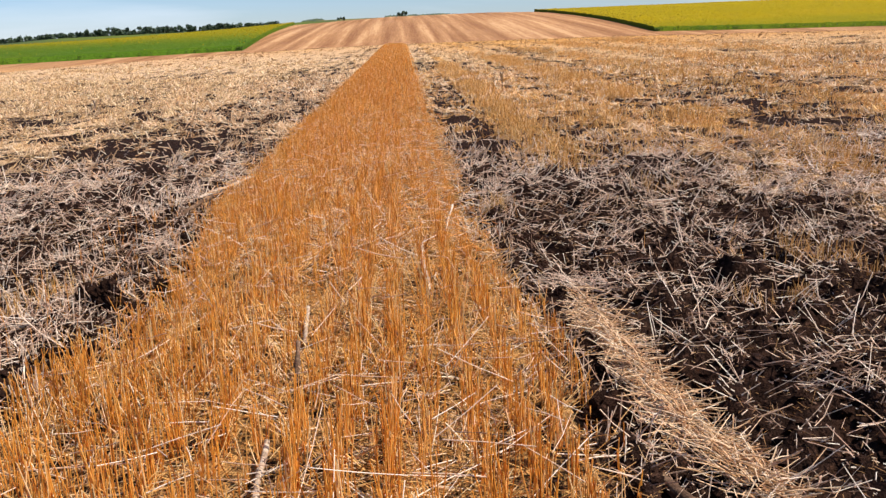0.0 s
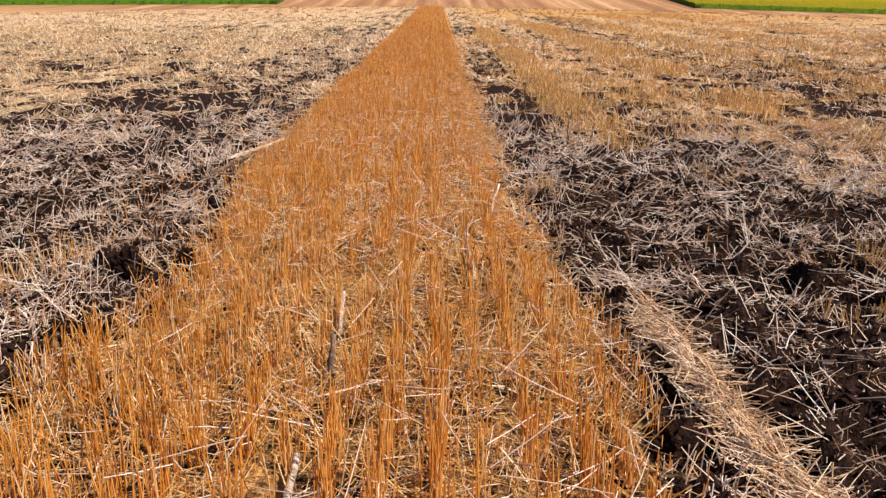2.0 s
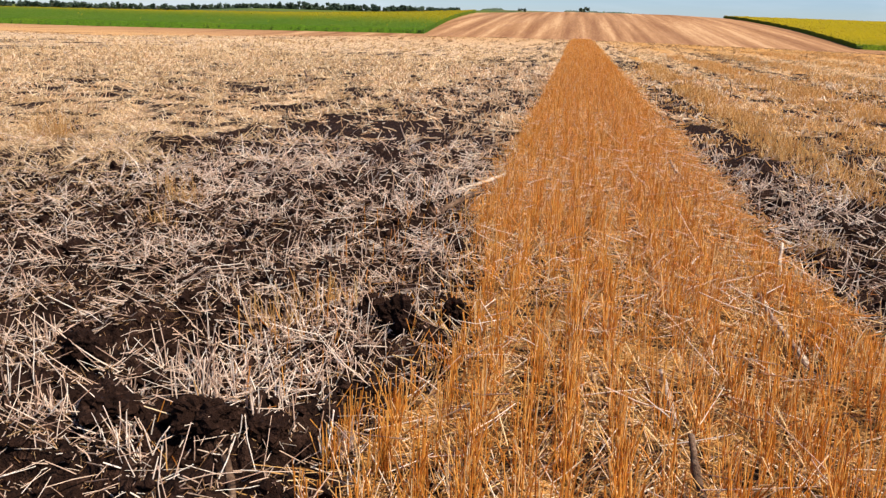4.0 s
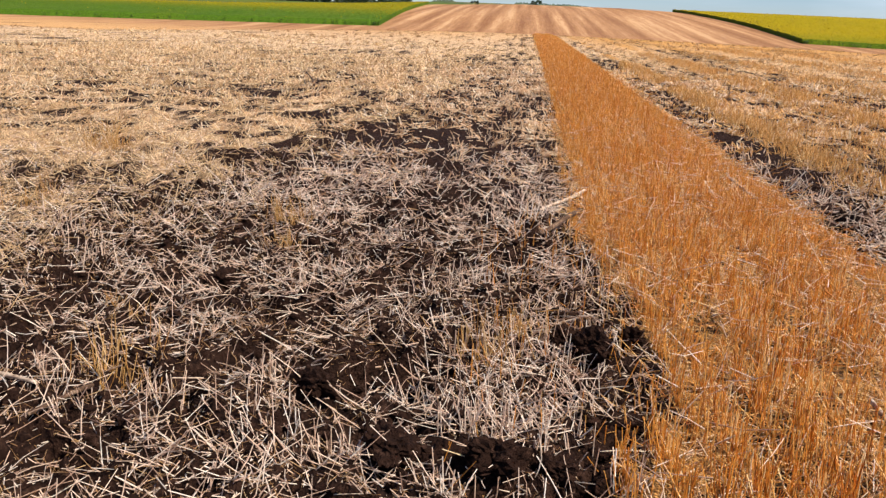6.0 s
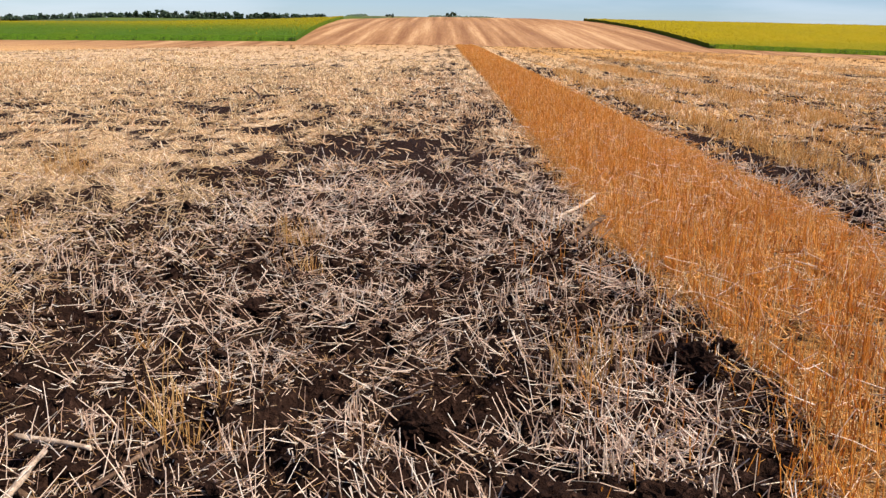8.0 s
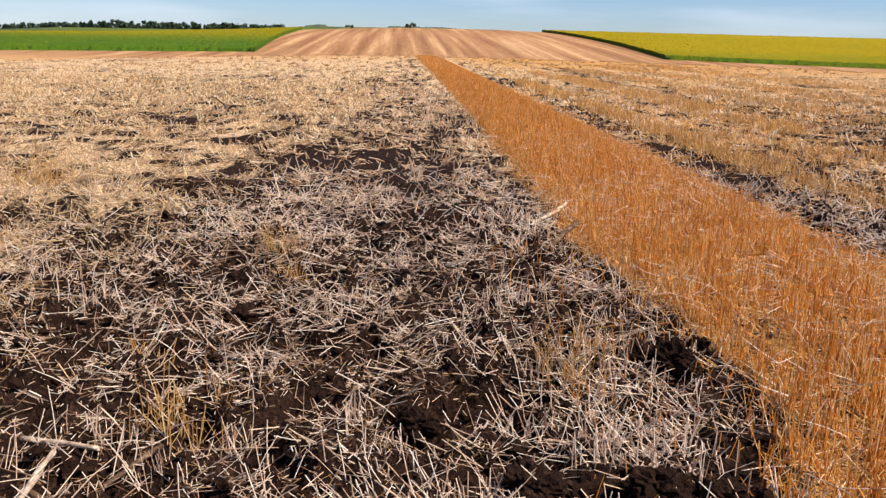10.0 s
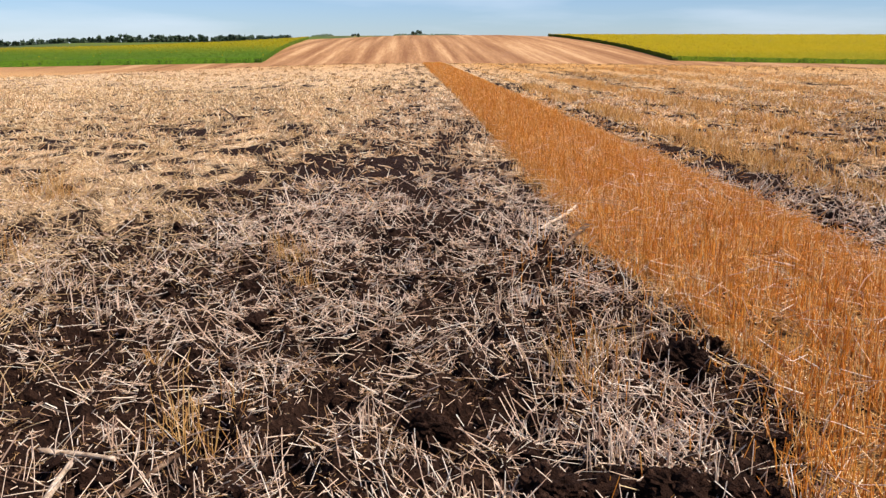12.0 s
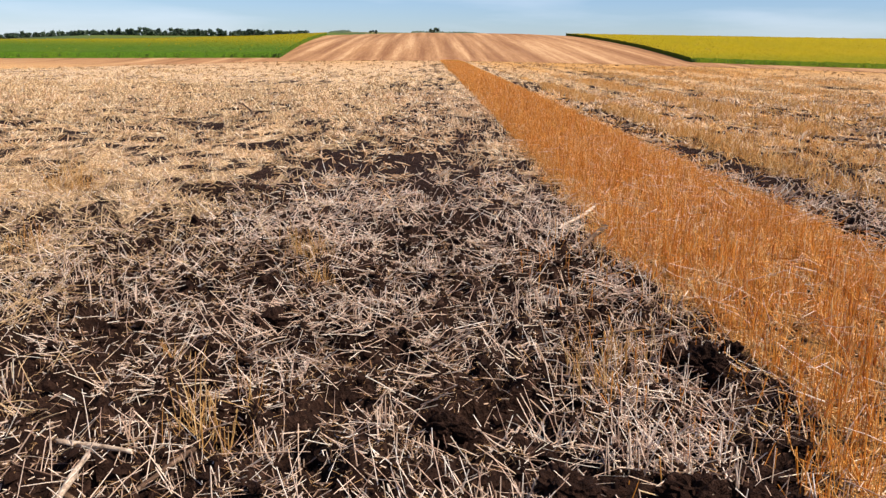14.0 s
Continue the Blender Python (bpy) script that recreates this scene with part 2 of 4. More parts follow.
def stems(foot, yaw, tilt, length, radius, bend=None, taper=0.85, sides=3, joints=2):
    """Many thin stems as arrays: foot points, directions, lengths; each of two joints with three sides."""
    n = len(foot)
    bend = np.zeros(n) if bend is None else bend
    cy, sy, ct, st = np.cos(yaw), np.sin(yaw), np.cos(tilt), np.sin(tilt)
    d = np.stack([cy * ct, sy * ct, st], 1)
    u = np.stack([-sy, cy, 0 * cy], 1)
    w = np.cross(d, u)
    ang = np.arange(sides) * 2 * np.pi / sides
    rings = []
    for k, (s, off, r) in enumerate(((0, 0, 1), (0.5, 1, 0.95), (1, 0, taper)) if joints == 2 else ((0, 0, 1), (1, 0, taper))):
        c = foot + d * (length * s)[:, None] + (w + 0.5 * u) * (off * bend * length)[:, None]
        rings.append(c[:, None, :] + (radius * r)[:, None, None] * (np.cos(ang)[None, :, None] * u[:, None, :] + np.sin(ang)[None, :, None] * w[:, None, :]))
    v = np.stack(rings, 1).reshape(-1, 3)
    f = []
    for k in range(joints):
        for j in range(sides):
            a, b = k * sides + j, k * sides + (j + 1) % sides
            f.append((a, b, b + sides, a + sides))
    f = np.array(f)
    faces = (f[None] + (np.arange(n) * (joints + 1) * sides)[:, None, None]).reshape(-1, 4)
    return v, faces


def lattice(ix, iy, seed):
    h = (ix.astype(np.int64) * 374761393 + iy.astype(np.int64) * 668265263 + seed * 974634713) & 0x7FFFFFFF
    h = ((h ^ (h >> 13)) * 1274126177) & 0x7FFFFFFF
    h = h ^ (h >> 16)
    return (h & 0xFFFF) / 65535.0


def vnoise(x, y, seed=0):
    x, y = np.asarray(x, float), np.asarray(y, float)
    ix, iy = np.floor(x), np.floor(y)
    fx, fy = x - ix, y - iy
    fx, fy = fx * fx * (3 - 2 * fx), fy * fy * (3 - 2 * fy)
    a, b = lattice(ix, iy, seed), lattice(ix + 1, iy, seed)
    c, d = lattice(ix, iy + 1, seed), lattice(ix + 1, iy + 1, seed)
    return (a * (1 - fx) + b * fx) * (1 - fy) + (c * (1 - fx) + d * fx) * fy


def fbm(x, y, seed=0, octaves=4, gain=0.5):
    s, a, t = 0.0, 1.0, 0.0
    for k in range(octaves):
        s, t = s + a * vnoise(np.asarray(x) * 2 ** k, np.asarray(y) * 2 ** k, seed + k), t + a
        a *= gain
    return s / t


def step(a, b, x):
    t = np.clip((np.asarray(x, float) - a) / (b - a), 0, 1)
    return t * t * (3 - 2 * t)


# ---------------------------------------------------------------- the lie of the land
def land(x, y):
    """Height of the land without its clods: a flat field with a brow, a hollow, and a hill beyond."""
    x, y = np.asarray(x, float), np.asarray(y, float)
    bow = np.where(x < 0, np.minimum(45, 40 * (x / 24) ** 2), np.minimum(30, 12 * (x / 24) ** 2))
    yy = y + bow * step(0, 20, y) * (1 - step(80, 170, y))
    z = np.interp(yy, [68, 76, 84, 96, 120, 150, 180, 210, 236, 277, 325, 365, 400, 440, 600, 800, 1200, 2000, 2800, 3300, 4200],
                  [0, -0.02, -0.08, -0.35, -1.6, -3.2, -3.0, -2.05, -0.5, 1.8, 4.05, 5.7, 6.75, 7.2, 5.3, 5.4, 5.0, 5.0, 5.0, 5.0, 5.0])
    side = np.interp(x, [-700, -300, -186, -122, -78, -45, -5, 40, 66, 250, 700], [-13, -12, -9, -5.6, -3.8, -1.9, -0.2, 0, -0.7, -0.7, -3])
    far_side = np.interp(x, [-900, -450, -333, -247, -150, 300], [-9, -8, -6.8, -1.2, -0.5, -0.5])
    a = x / np.maximum(y, 1)
    ridge = 27 * step(1700, 2700, y) * (1 - step(0.12, 0.24, -a)) * (1 - step(0.04, 0.14, a))
    return z + side * step(200, 400, y) * (1 - step(430, 640, y)) + far_side * step(430, 640, y) + 3.2 * step(775, 900, y) + ridge


def edge_left(y):
    y = np.asarray(y, float)
    base = np.interp(y, [-6, 3.4, 4.0, 4.6, 5.4, 6.3, 7.3, 9, 12, 20, 80], [-1.62, -1.70, -1.68, -1.44, -1.44, -1.50, -1.68, -1.64, -1.62, -1.56, -1.60])
    return base + 0.16 * (fbm(y * 1.3, 3.3, 40, 4, 0.6) - 0.5)


def edge_right(y):
    y = np.asarray(y, float)
    base = np.interp(y, [-6, 3.0, 4.0, 5.0, 6.0, 8.0, 12, 80], [0.60, 0.58, 0.54, 0.50, 0.46, 0.38, 0.37, 0.40])
    return base + 0.22 * (fbm(y * 1.3, 9.7, 50, 4, 0.6) - 0.5)


def in_strip(x, y, soft=0.15):
    return step(-soft, soft, x - edge_left(y)) * (1 - step(-soft, soft, x - edge_right(y)))


HOLLOWS = ((-2.69, 4.84), (-2.67, 5.70), (-3.02, 5.44), (-2.66, 4.38), (-1.69, 5.93), (1.28, 5.32), (-1.73, 4.84), (-2.86, 4.26), (-3.8, 5.62), (0.64, 4.60), (0.62, 4.40), (0.62, 4.22), (0.66, 3.75), (0.90, 4.55), (-2.5, 3.82))


def rough_soil(x, y):
    """Clods and hollows of the tilled earth; quiet under the standing stubble."""
    s = in_strip(x, y, 0.12)
    amp = (1 - 0.85 * s) * (1 - 0.75 * step(18, 60, y))
    a = fbm(x * 2.4, y * 2.4, 3, 2) - 0.5
    b = fbm(x * 6.5, y * 6.5, 11, 3, 0.55) - 0.5
    c = np.abs(fbm(x * 11, y * 11, 23, 3, 0.6) - 0.5)
    pits = -np.clip(fbm(x * 4.3, y * 4.3, 31, 2) - 0.63, 0, 1) * 0.8
    for hx, hy in HOLLOWS:
        pits = pits - 0.10 * np.exp(-(((x - hx) / 0.075) ** 2 + ((y - hy) / 0.05) ** 2))
    e = np.abs(fbm(x * 19, y * 19, 37, 2, 0.6) - 0.5)
    calm = 1 - 0.85 * step(0.3, 5.0, np.maximum(np.maximum(y - 7.4, -5.0 - x), x - 2.6))          # the clods settle away from the bared earth
    return amp * (0.08 * a + calm * (0.23 * b + 0.19 * (0.12 - c) + 0.10 * (0.12 - e) + pits)) - 0.015 * (1 - s)


def ground_z(x, y):
    return land(x, y) + rough_soil(np.asarray(x, float), np.asarray(y, float))


def gaps(x, y):
    """Small bare gaps between the lumps of straw."""
    return fbm(x * 4.6, y * 2.4, 66, 3, 0.6)


def cover_of(x, y):
    """Share of the earth that straw covers, and how golden it is."""
    x, y = np.asarray(x, float), np.asarray(y, float)
    s = in_strip(x, y)
    n = fbm(x * 0.9, y * 0.26, 60, 4, 0.6)
    n2 = fbm(x * 0.5, y * 0.10, 70, 3)
    n3 = gaps(x, y)
    # dark tilled lanes on either side of the strip, narrower with distance
    xl = np.interp(y, [2, 6, 9, 12, 17, 22, 60], [-7.0, -5.3, -4.7, -4.4, -3.8, -3.4, -3.1])
    dl = step(-0.7, 0.7, x - xl + 2.2 * (n - 0.5)) * (1 - 0.6 * step(-2.3, -1.9, x) * step(7, 11, y))
    xr = np.interp(y, [2, 6, 9, 14, 25], [3.6, 2.9, 2.1, 1.35, 1.2])
    dr = step(0.4, 0.7, x) * (1 - step(-0.6, 0.6, x - xr + 1.8 * (n - 0.5)))
    lane3 = step(4.6, 5.2, x) * (1 - step(6.6, 7.4, x)) * step(0.35, 0.6, n2)
    fade = 1 - 0.45 * step(8, 26, y)
    c = 0.66 - 0.34 * (dl * (x < -0.5) + dr * (x > -0.5)) * fade - 0.22 * lane3 + 0.36 * (n - 0.5) + (0.5 + 0.9 * step(8, 13, y) * (1 - 0.5 * step(25, 50, y))) * (n3 - 0.5) + 0.22 * (n2 - 0.5)
    c = c + 0.10 * step(25, 70, y)
    c = np.clip(c, 0.08, 1)
    c = c * (1 - s) + 0.58 * s
    band = np.zeros_like(x)
    for xc, wd, y0 in ((1.55, 0.30, 8.0), (4.05, 0.55, 6.0), (7.0, 0.8, 9.0), (10.5, 1.1, 9.0), (15.0, 1.6, 9.0)):
        band = np.maximum(band, (1 - step(0.4 * wd, wd, np.abs(x - xc))) * step(y0 - 1, y0 + 2, y) * step(0.34, 0.60, fbm(x * 0.6, y * 0.5, int(xc * 10), 3)))
    far = step(35, 80, y)
    warm = np.clip(0.9 * s + 0.8 * band + 0.42 * step(0.5, 3, x) * (1 - s) + far * (0.45 + 0.25 * step(2, 12, np.abs(x))), 0, 1)
    return c, warm, band, s


def axis(lo, hi, fine, grows, ends):
    mid = list(np.arange(lo, hi + 1e-6, fine))
    for sign, end, grow in ((-1, ends[0], grows[0]), (1, ends[1], grows[1])):
        d, p, out = fine, mid[0] if sign < 0 else mid[-1], []
        while sign * (end - p) > 0:
            d *= grow
            p += sign * d
            out.append(p)
        mid = out[::-1] + mid if sign < 0 else mid + out
    return np.array(mid)


def build_ground():
    gx = axis(-5.0, 2.6, 0.025, (1.065, 1.08), (-4200, 4200))
    gy = axis(2.8, 7.4, 0.024, (1.15, 1.04), (-3000, 4300))
    x, y = np.meshgrid(gx, gy)
    z = ground_z(x, y)
    nx, ny = len(gx), len(gy)
    i = (np.arange(ny - 1)[:, None] * nx + np.arange(nx - 1)[None]).ravel()
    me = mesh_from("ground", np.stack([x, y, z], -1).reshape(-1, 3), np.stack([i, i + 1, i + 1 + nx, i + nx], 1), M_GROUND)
    c, warm, band, s = cover_of(x, y)
    hill = step(130, 190, y)
    col = me.color_attributes.new("cover", "FLOAT_COLOR", "POINT")
    col.data.foreach_set("color", np.stack([c - 0.26 * (1 - step(14, 40, y)) * (1 - 0.8 * s) * (1 - 0.3 * step(-4.2, -5.6, x)), warm, hill, np.ones_like(c)], -1).astype(np.float32).ravel())
    by = np.maximum(step(410, 440, y), step(-60, -110, x) * step(200, 210, y))
    col = me.color_attributes.new("beyond", "FLOAT_COLOR", "POINT")
    col.data.foreach_set("color", np.stack([by, by, by, np.ones_like(c)], -1).astype(np.float32).ravel())
    return thing("ground", me, "black earth field with straw and a mown hill beyond", "field", kind="structure")


build_ground()


# ---------------------------------------------------------------- sunflower fields on the far hill
def crop_field(x_of, y0, y1, ripe_of, nu, nv, label, seed, width, slant, tall):
    """A standing crop: a closed canopy with a ragged top and flower heads over it. x_of(y) is its near border, width its reach."""
    u, v = np.meshgrid(np.linspace(0, 1, nu) ** 1.6, np.linspace(0, 1, nv))
    y = y0 + (y1 - y0) * v
    x = x_of(y) + width * u
    y = y - slant * abs(width) * u * (1 - v)
    top = tall + 0.3 * (fbm(x * 0.9, y * 0.9, seed, 3) - 0.5) + 0.3 * (vnoise(x * 2.2, y * 2.2, seed + 5) - 0.5)
    zz = land(x, y)
    rim = np.zeros_like(x)
    rim[:, 0] = rim[0, :] = 1
    z = zz + np.where(rim > 0, -0.2, top)
    idx = (np.arange(nv - 1)[:, None] * nu + np.arange(nu - 1)[None]).ravel()
    me = mesh_from("sunflower_field", np.stack([x, y, z], -1).reshape(-1, 3), np.stack([idx, idx + 1, idx + 1 + nu, idx + nu], 1), M_CROP, False)
    ripe = ripe_of(x, y)
    ripe[:, :2] *= 0.2
    ripe[:2] *= 0.2
    col = me.color_attributes.new("ripe", "FLOAT_COLOR", "POINT")
    col.data.foreach_set("color", np.stack([ripe, ripe, ripe, np.ones_like(ripe)], -1).astype(np.float32).ravel())
    field = thing("sunflower_field", me, label, "sunflower field", kind="stuff")
    # flower heads over the canopy
    n = 3500
    v = rng.random(n)
    hy = y0 + (y1 - y0) * v
    u = rng.random(n) ** 1.6
    hx, hy = x_of(hy) + width * u, hy - slant * abs(width) * u * (1 - v)
    keep = rng.random(n) < np.clip(ripe_of(hx, hy), 0.05, 1)
    hx, hy = hx[keep], hy[keep]
    n = len(hx)
    c = np.stack([hx, hy, land(hx, hy) + tall + 0.05 + 0.2 * rng.random(n)], 1)
    ang = np.arange(6) * np.pi / 3
    lean = rng.normal(0.5, 0.3, n)
    r = 0.12 + 0.05 * rng.random(n)
    disc = np.stack([r[:, None] * np.cos(ang), r[:, None] * np.sin(ang) * np.sin(lean)[:, None], r[:, None] * np.sin(ang) * np.cos(lean)[:, None]], -1)
    faces = np.arange(n * 6).reshape(n, 6)
    part("flower_heads", mesh_from("flower_heads", (c[:, None] + disc).reshape(-1, 3), faces, M_PETAL, False), field)["kind"] = "stuff"
    # leafy stems along the two open borders
    n = 800
    k = rng.random(n) < 0.55
    ey = np.where(k, y0 + (y1 - y0) * rng.random(n) ** 1.5, y0 + rng.random(n) * 1.2)
    u = rng.random(n) ** 1.3
    ex = np.where(k, x_of(ey) + np.sign(width) * rng.random(n) * 1.2, x_of(ey) + width * u)
    ey = np.where(k, ey, ey - slant * abs(width) * u)
    f = np.stack([ex, ey, land(ex, ey) - 0.05], 1)
    sv, sf = stems(f, rng.random(n) * 6.28, np.full(n, 1.5) + rng.normal(0, 0.06, n), tall * (0.7 + 0.2 * rng.random(n)), np.full(n, 0.03))
    lf, ly = [], []
    for h in (0.2, 0.4, 0.55, 0.68):
        p = f + np.array([0, 0, tall]) * h
        a = rng.random(n) * 6.28
        dx, dy = np.cos(a), np.sin(a)
        L, W = 0.24 + 0.1 * rng.random(n), 0.10
        q = np.stack([p, p + np.stack([dx * L * 0.5 - dy * W, dy * L * 0.5 + dx * W, 0.08 + 0 * a], 1), p + np.stack([dx * L, dy * L, -0.05 + 0 * a], 1), p + np.stack([dx * L * 0.5 + dy * W, dy * L * 0.5 - dx * W, 0.08 + 0 * a], 1)], 1)
        lf.append(q.reshape(-1, 3))
    lv = np.concatenate(lf)
    fv, ff = np.concatenate([sv, lv]), np.concatenate([sf, np.arange(len(lv)).reshape(-1, 4) + len(sv)])
    part("border_plants", mesh_from("border_plants", fv, ff, M_SUNLEAF, False), field)["kind"] = "stuff"
    return field


crop_field(lambda y: -37.5 - 10.5 * (y - 210) / 190, 205, 402, lambda x, y: np.clip(0.04 + 0.75 * step(214, 285, y) * (0.75 + 0.5 * step(-60, -200, x)), 0, 1), 190, 110,
           "green sunflower field coming into yellow flower", 5, -330, 0.35, 1.2)
crop_field(lambda y: 62.5 + 2.0 * np.sin((y - 210) / 60.0), 212, 404, lambda x, y: np.clip(0.62 + 0.28 * step(212, 240, y), 0, 1), 190, 110,
           "sunflower field in full yellow flower", 15, 330, 0.40, 1.05)


# ---------------------------------------------------------------- trees and bushes far off
def tree_meshes(seed, height, spread, bush=False):
    r = np.random.default_rng(seed)
    base = 0.0 if bush else 0.04
    n = 5
    foot = np.zeros((n + 1, 3))
    foot[1:, 2] = height * (base + 0.12 + 0.25 * r.random(n))
    yaw = np.concatenate([[0], r.random(n) * 6.28])
    tilt = np.concatenate([[1.53], 0.5 + 0.5 * r.random(n)])
    length = np.concatenate([[height * 0.75], height * (0.25 + 0.15 * r.random(n))])
    rad = np.concatenate([[height * 0.028], np.full(n, height * 0.012)])
    tv, tf = stems(foot, yaw, tilt, length, rad, np.full(n + 1, 0.03), 0.35, 6)
    trunk = mesh_from("trunk", tv, tf, M_WOOD)
    # crown: many small ragged clumps of leaves set round a few uneven masses
    cl = 7
    centre = np.stack([r.normal(0, spread * 0.30, cl), r.normal(0, spread * 0.30, cl), height * (base + 0.12 + 0.62 * r.random(cl))], 1)
    size = height * (0.13 + 0.09 * r.random(cl))
    m = 170
    which = r.integers(0, cl, m)
    d = r.normal(0, 1, (m, 3))
    d /= np.linalg.norm(d, axis=1)[:, None]
    p = centre[which] + d * (size[which] * (0.55 + 0.6 * r.random(m)))[:, None]
    p[:, 2] = np.maximum(p[:, 2], height * base)
    a = r.normal(0, 1, (m, 3, 3)) * (height * 0.10)
    tri = np.array([[1, 1, 1], [1, -1, -1], [-1, 1, -1], [-1, -1, 1]], float)
    v = p[:, None] + tri[None] @ (np.eye(3)[None] * height * 0.06 + 0.35 * a)
    f = np.array([[0, 1, 2], [0, 3, 1], [0, 2, 3], [1, 3, 2]])
    crown = mesh_from("crown", v.reshape(-1, 3), (f[None] + (np.arange(m) * 4)[:, None, None]).reshape(-1, 3), M_LEAF, False)
    return trunk, crown


def plant_tree(kind, label, meshes, place, group):
    ob = empty(kind, label, "tree" if kind == "tree" else "bush", group, place)
    part("trunk", meshes[0], ob)
    part("crown", meshes[1], ob)
    return ob


SETS = [tree_meshes(100 + k, 8.5, 6.5 + k * 0.6) for k in range(5)]
BUSH = [tree_meshes(200 + k, 4.0, 5.5, True) for k in range(2)]


def set_tree(sets, kind, label, az, dist, size, group, drop=0.1):
    az *= 1.03
    x, y = -2 + dist * math.sin(radians(az)), 1 + dist * math.cos(radians(az))
    k = int(rng.integers(0, len(sets)))
    m = Matrix.LocRotScale((x, y, float(land(x, y)) - drop), Euler((0, 0, rng.random() * 6.28)), (size * (0.9 + 0.5 * rng.random()), size * (0.9 + 0.5 * rng.random()), size))
    return plant_tree(kind, label, sets[k], m, group)


TL = "dark green broadleaf tree in the far shelterbelt"
for k in range(150):
    az = -40 + 32.5 * k / 149 + rng.normal(0, 0.12)
    set_tree(SETS, "tree", TL, az, 760 + rng.normal(0, 14), 0.60 + 0.30 * rng.random(), "trees of the far shelterbelt")
for az, d, s in ((-33.2, 480, 0.5), (-32.4, 486, 0.7), (-31.6, 482, 0.6), (-30.8, 478, 0.75), (-30.1, 484, 0.5), (-29.5, 480, 0.65), (-28.8, 476, 0.9), (-28.3, 483, 0.7)):
    set_tree(BUSH, "bush", "low dark green bush at a far field edge", az, d, s * 1.3, "bushes at the field edge")
for az in (-11.8, -9.6):
    set_tree(BUSH, "bush", "small dark bush behind the sunflowers", az, 440, 0.7, "bushes behind the sunflowers")
set_tree(BUSH, "bush", "low dark bush on the hilltop", -3.4, 402, 0.55, "bushes on the hilltop")
set_tree(BUSH, "bush", "round dark bush on the hilltop", 0.42, 402, 0.75, "bushes on the hilltop")
for az, s in ((14.2, 0.4), (17.6, 0.5), (21.3, 0.45), (22.2, 0.6), (23.1, 0.5), (23.9, 0.7), (24.6, 0.6), (25.3, 0.8), (25.9, 0.7), (26.6, 0.9), (27.3, 0.8), (28.0, 1.0), (28.7, 0.8), (29.6, 0.9)):
    set_tree(BUSH, "bush", "small dark treetop beyond the yellow field", az, 620, s * 1.15, "treetops beyond the yellow field")


def far_woods():
    """A belt of woodland on the furthest ridge."""
    n = 1500
    az = np.radians(-16 + 26 * rng.random(n))
    d = 2600 + 120 * rng.random(n)
    x, y = d * np.sin(az), d * np.cos(az)
    keep = fbm(x * 0.006, y * 0.002, 90, 2) > 0.45
    x, y = x[keep], y[keep]
    n = len(x)
    h = 3.0 + 4 * rng.random(n)
    p = np.stack([x, y, land(x, y)], 1)
    tri = np.array([[1, 0, -0.1], [-0.5, 0.9, -0.1], [-0.5, -0.9, -0.1], [0.15, 0.1, 1]], float)
    v = p[:, None] + tri[None] * np.stack([9 + 4 * rng.random(n), 9 + 0 * h, h], 1)[:, None]
    f = np.array([[0, 1, 3], [1, 2, 3], [2, 0, 3]])
    thing("far_woods", mesh_from("far_woods", v.reshape(-1, 3), (f[None] + (np.arange(n) * 4)[:, None, None]).reshape(-1, 3), M_LEAF, False), "hazy dark woodland on the furthest ridge", "woods", kind="stuff")


far_woods()


# ---------------------------------------------------------------- the strip of standing stubble
def stem_meshes(name, material, n=6):
    """A few bent stems of one metre's length, shared by the single stems."""
    out = []
    for k in range(n):
        v, f = stems(np.zeros((1, 3)), np.zeros(1), np.full(1, np.pi / 2), np.ones(1), np.full(1, 0.0125 + 0.003 * k / n), np.full(1, 0.09 * (k / n - 0.5)), 0.82, 5)
        out.append(mesh_from(name, v, f, material))
    return out


def single_stems(parent, name, meshes, foot, yaw, tilt, length, thick=1.0):
    """Each stem an object of its own under its thing."""
    for p, a, t, L in zip(foot, yaw, tilt, length):
        ob = part(name, meshes[int(rng.integers(0, len(meshes)))], parent)
        q = Euler((0, 0, a)).to_quaternion() @ Euler((0, math.pi / 2 - t, 0)).to_quaternion()
        ob.matrix_basis = Matrix.LocRotScale(Vector(p), q, (thick * 0.15, thick * 0.15, L))


S_STUBBLE = stem_meshes("stem", M_STUBBLE_ONE)
S_TUFT = stem_meshes("stem", M_TUFT_ONE)
S_LITTER = stem_meshes("straw", M_LITTER_ONE)
S_PILE = stem_meshes("straw", M_PILE_ONE)


def stubble(x, y, height, radius, lean=0.16):
    n = len(x)
    foot = np.stack([x, y, ground_z(x, y) - 0.01], 1)
    away = np.abs(rng.normal(0, lean, n)) * np.where(rng.random(n) < 0.30, 3.0, 1.0)
    return stems(foot, rng.random(n) * 6.28, np.pi / 2 - np.clip(away, 0, 1.3), height, radius, rng.normal(0, 0.012, n), 0.9, 3, 1)


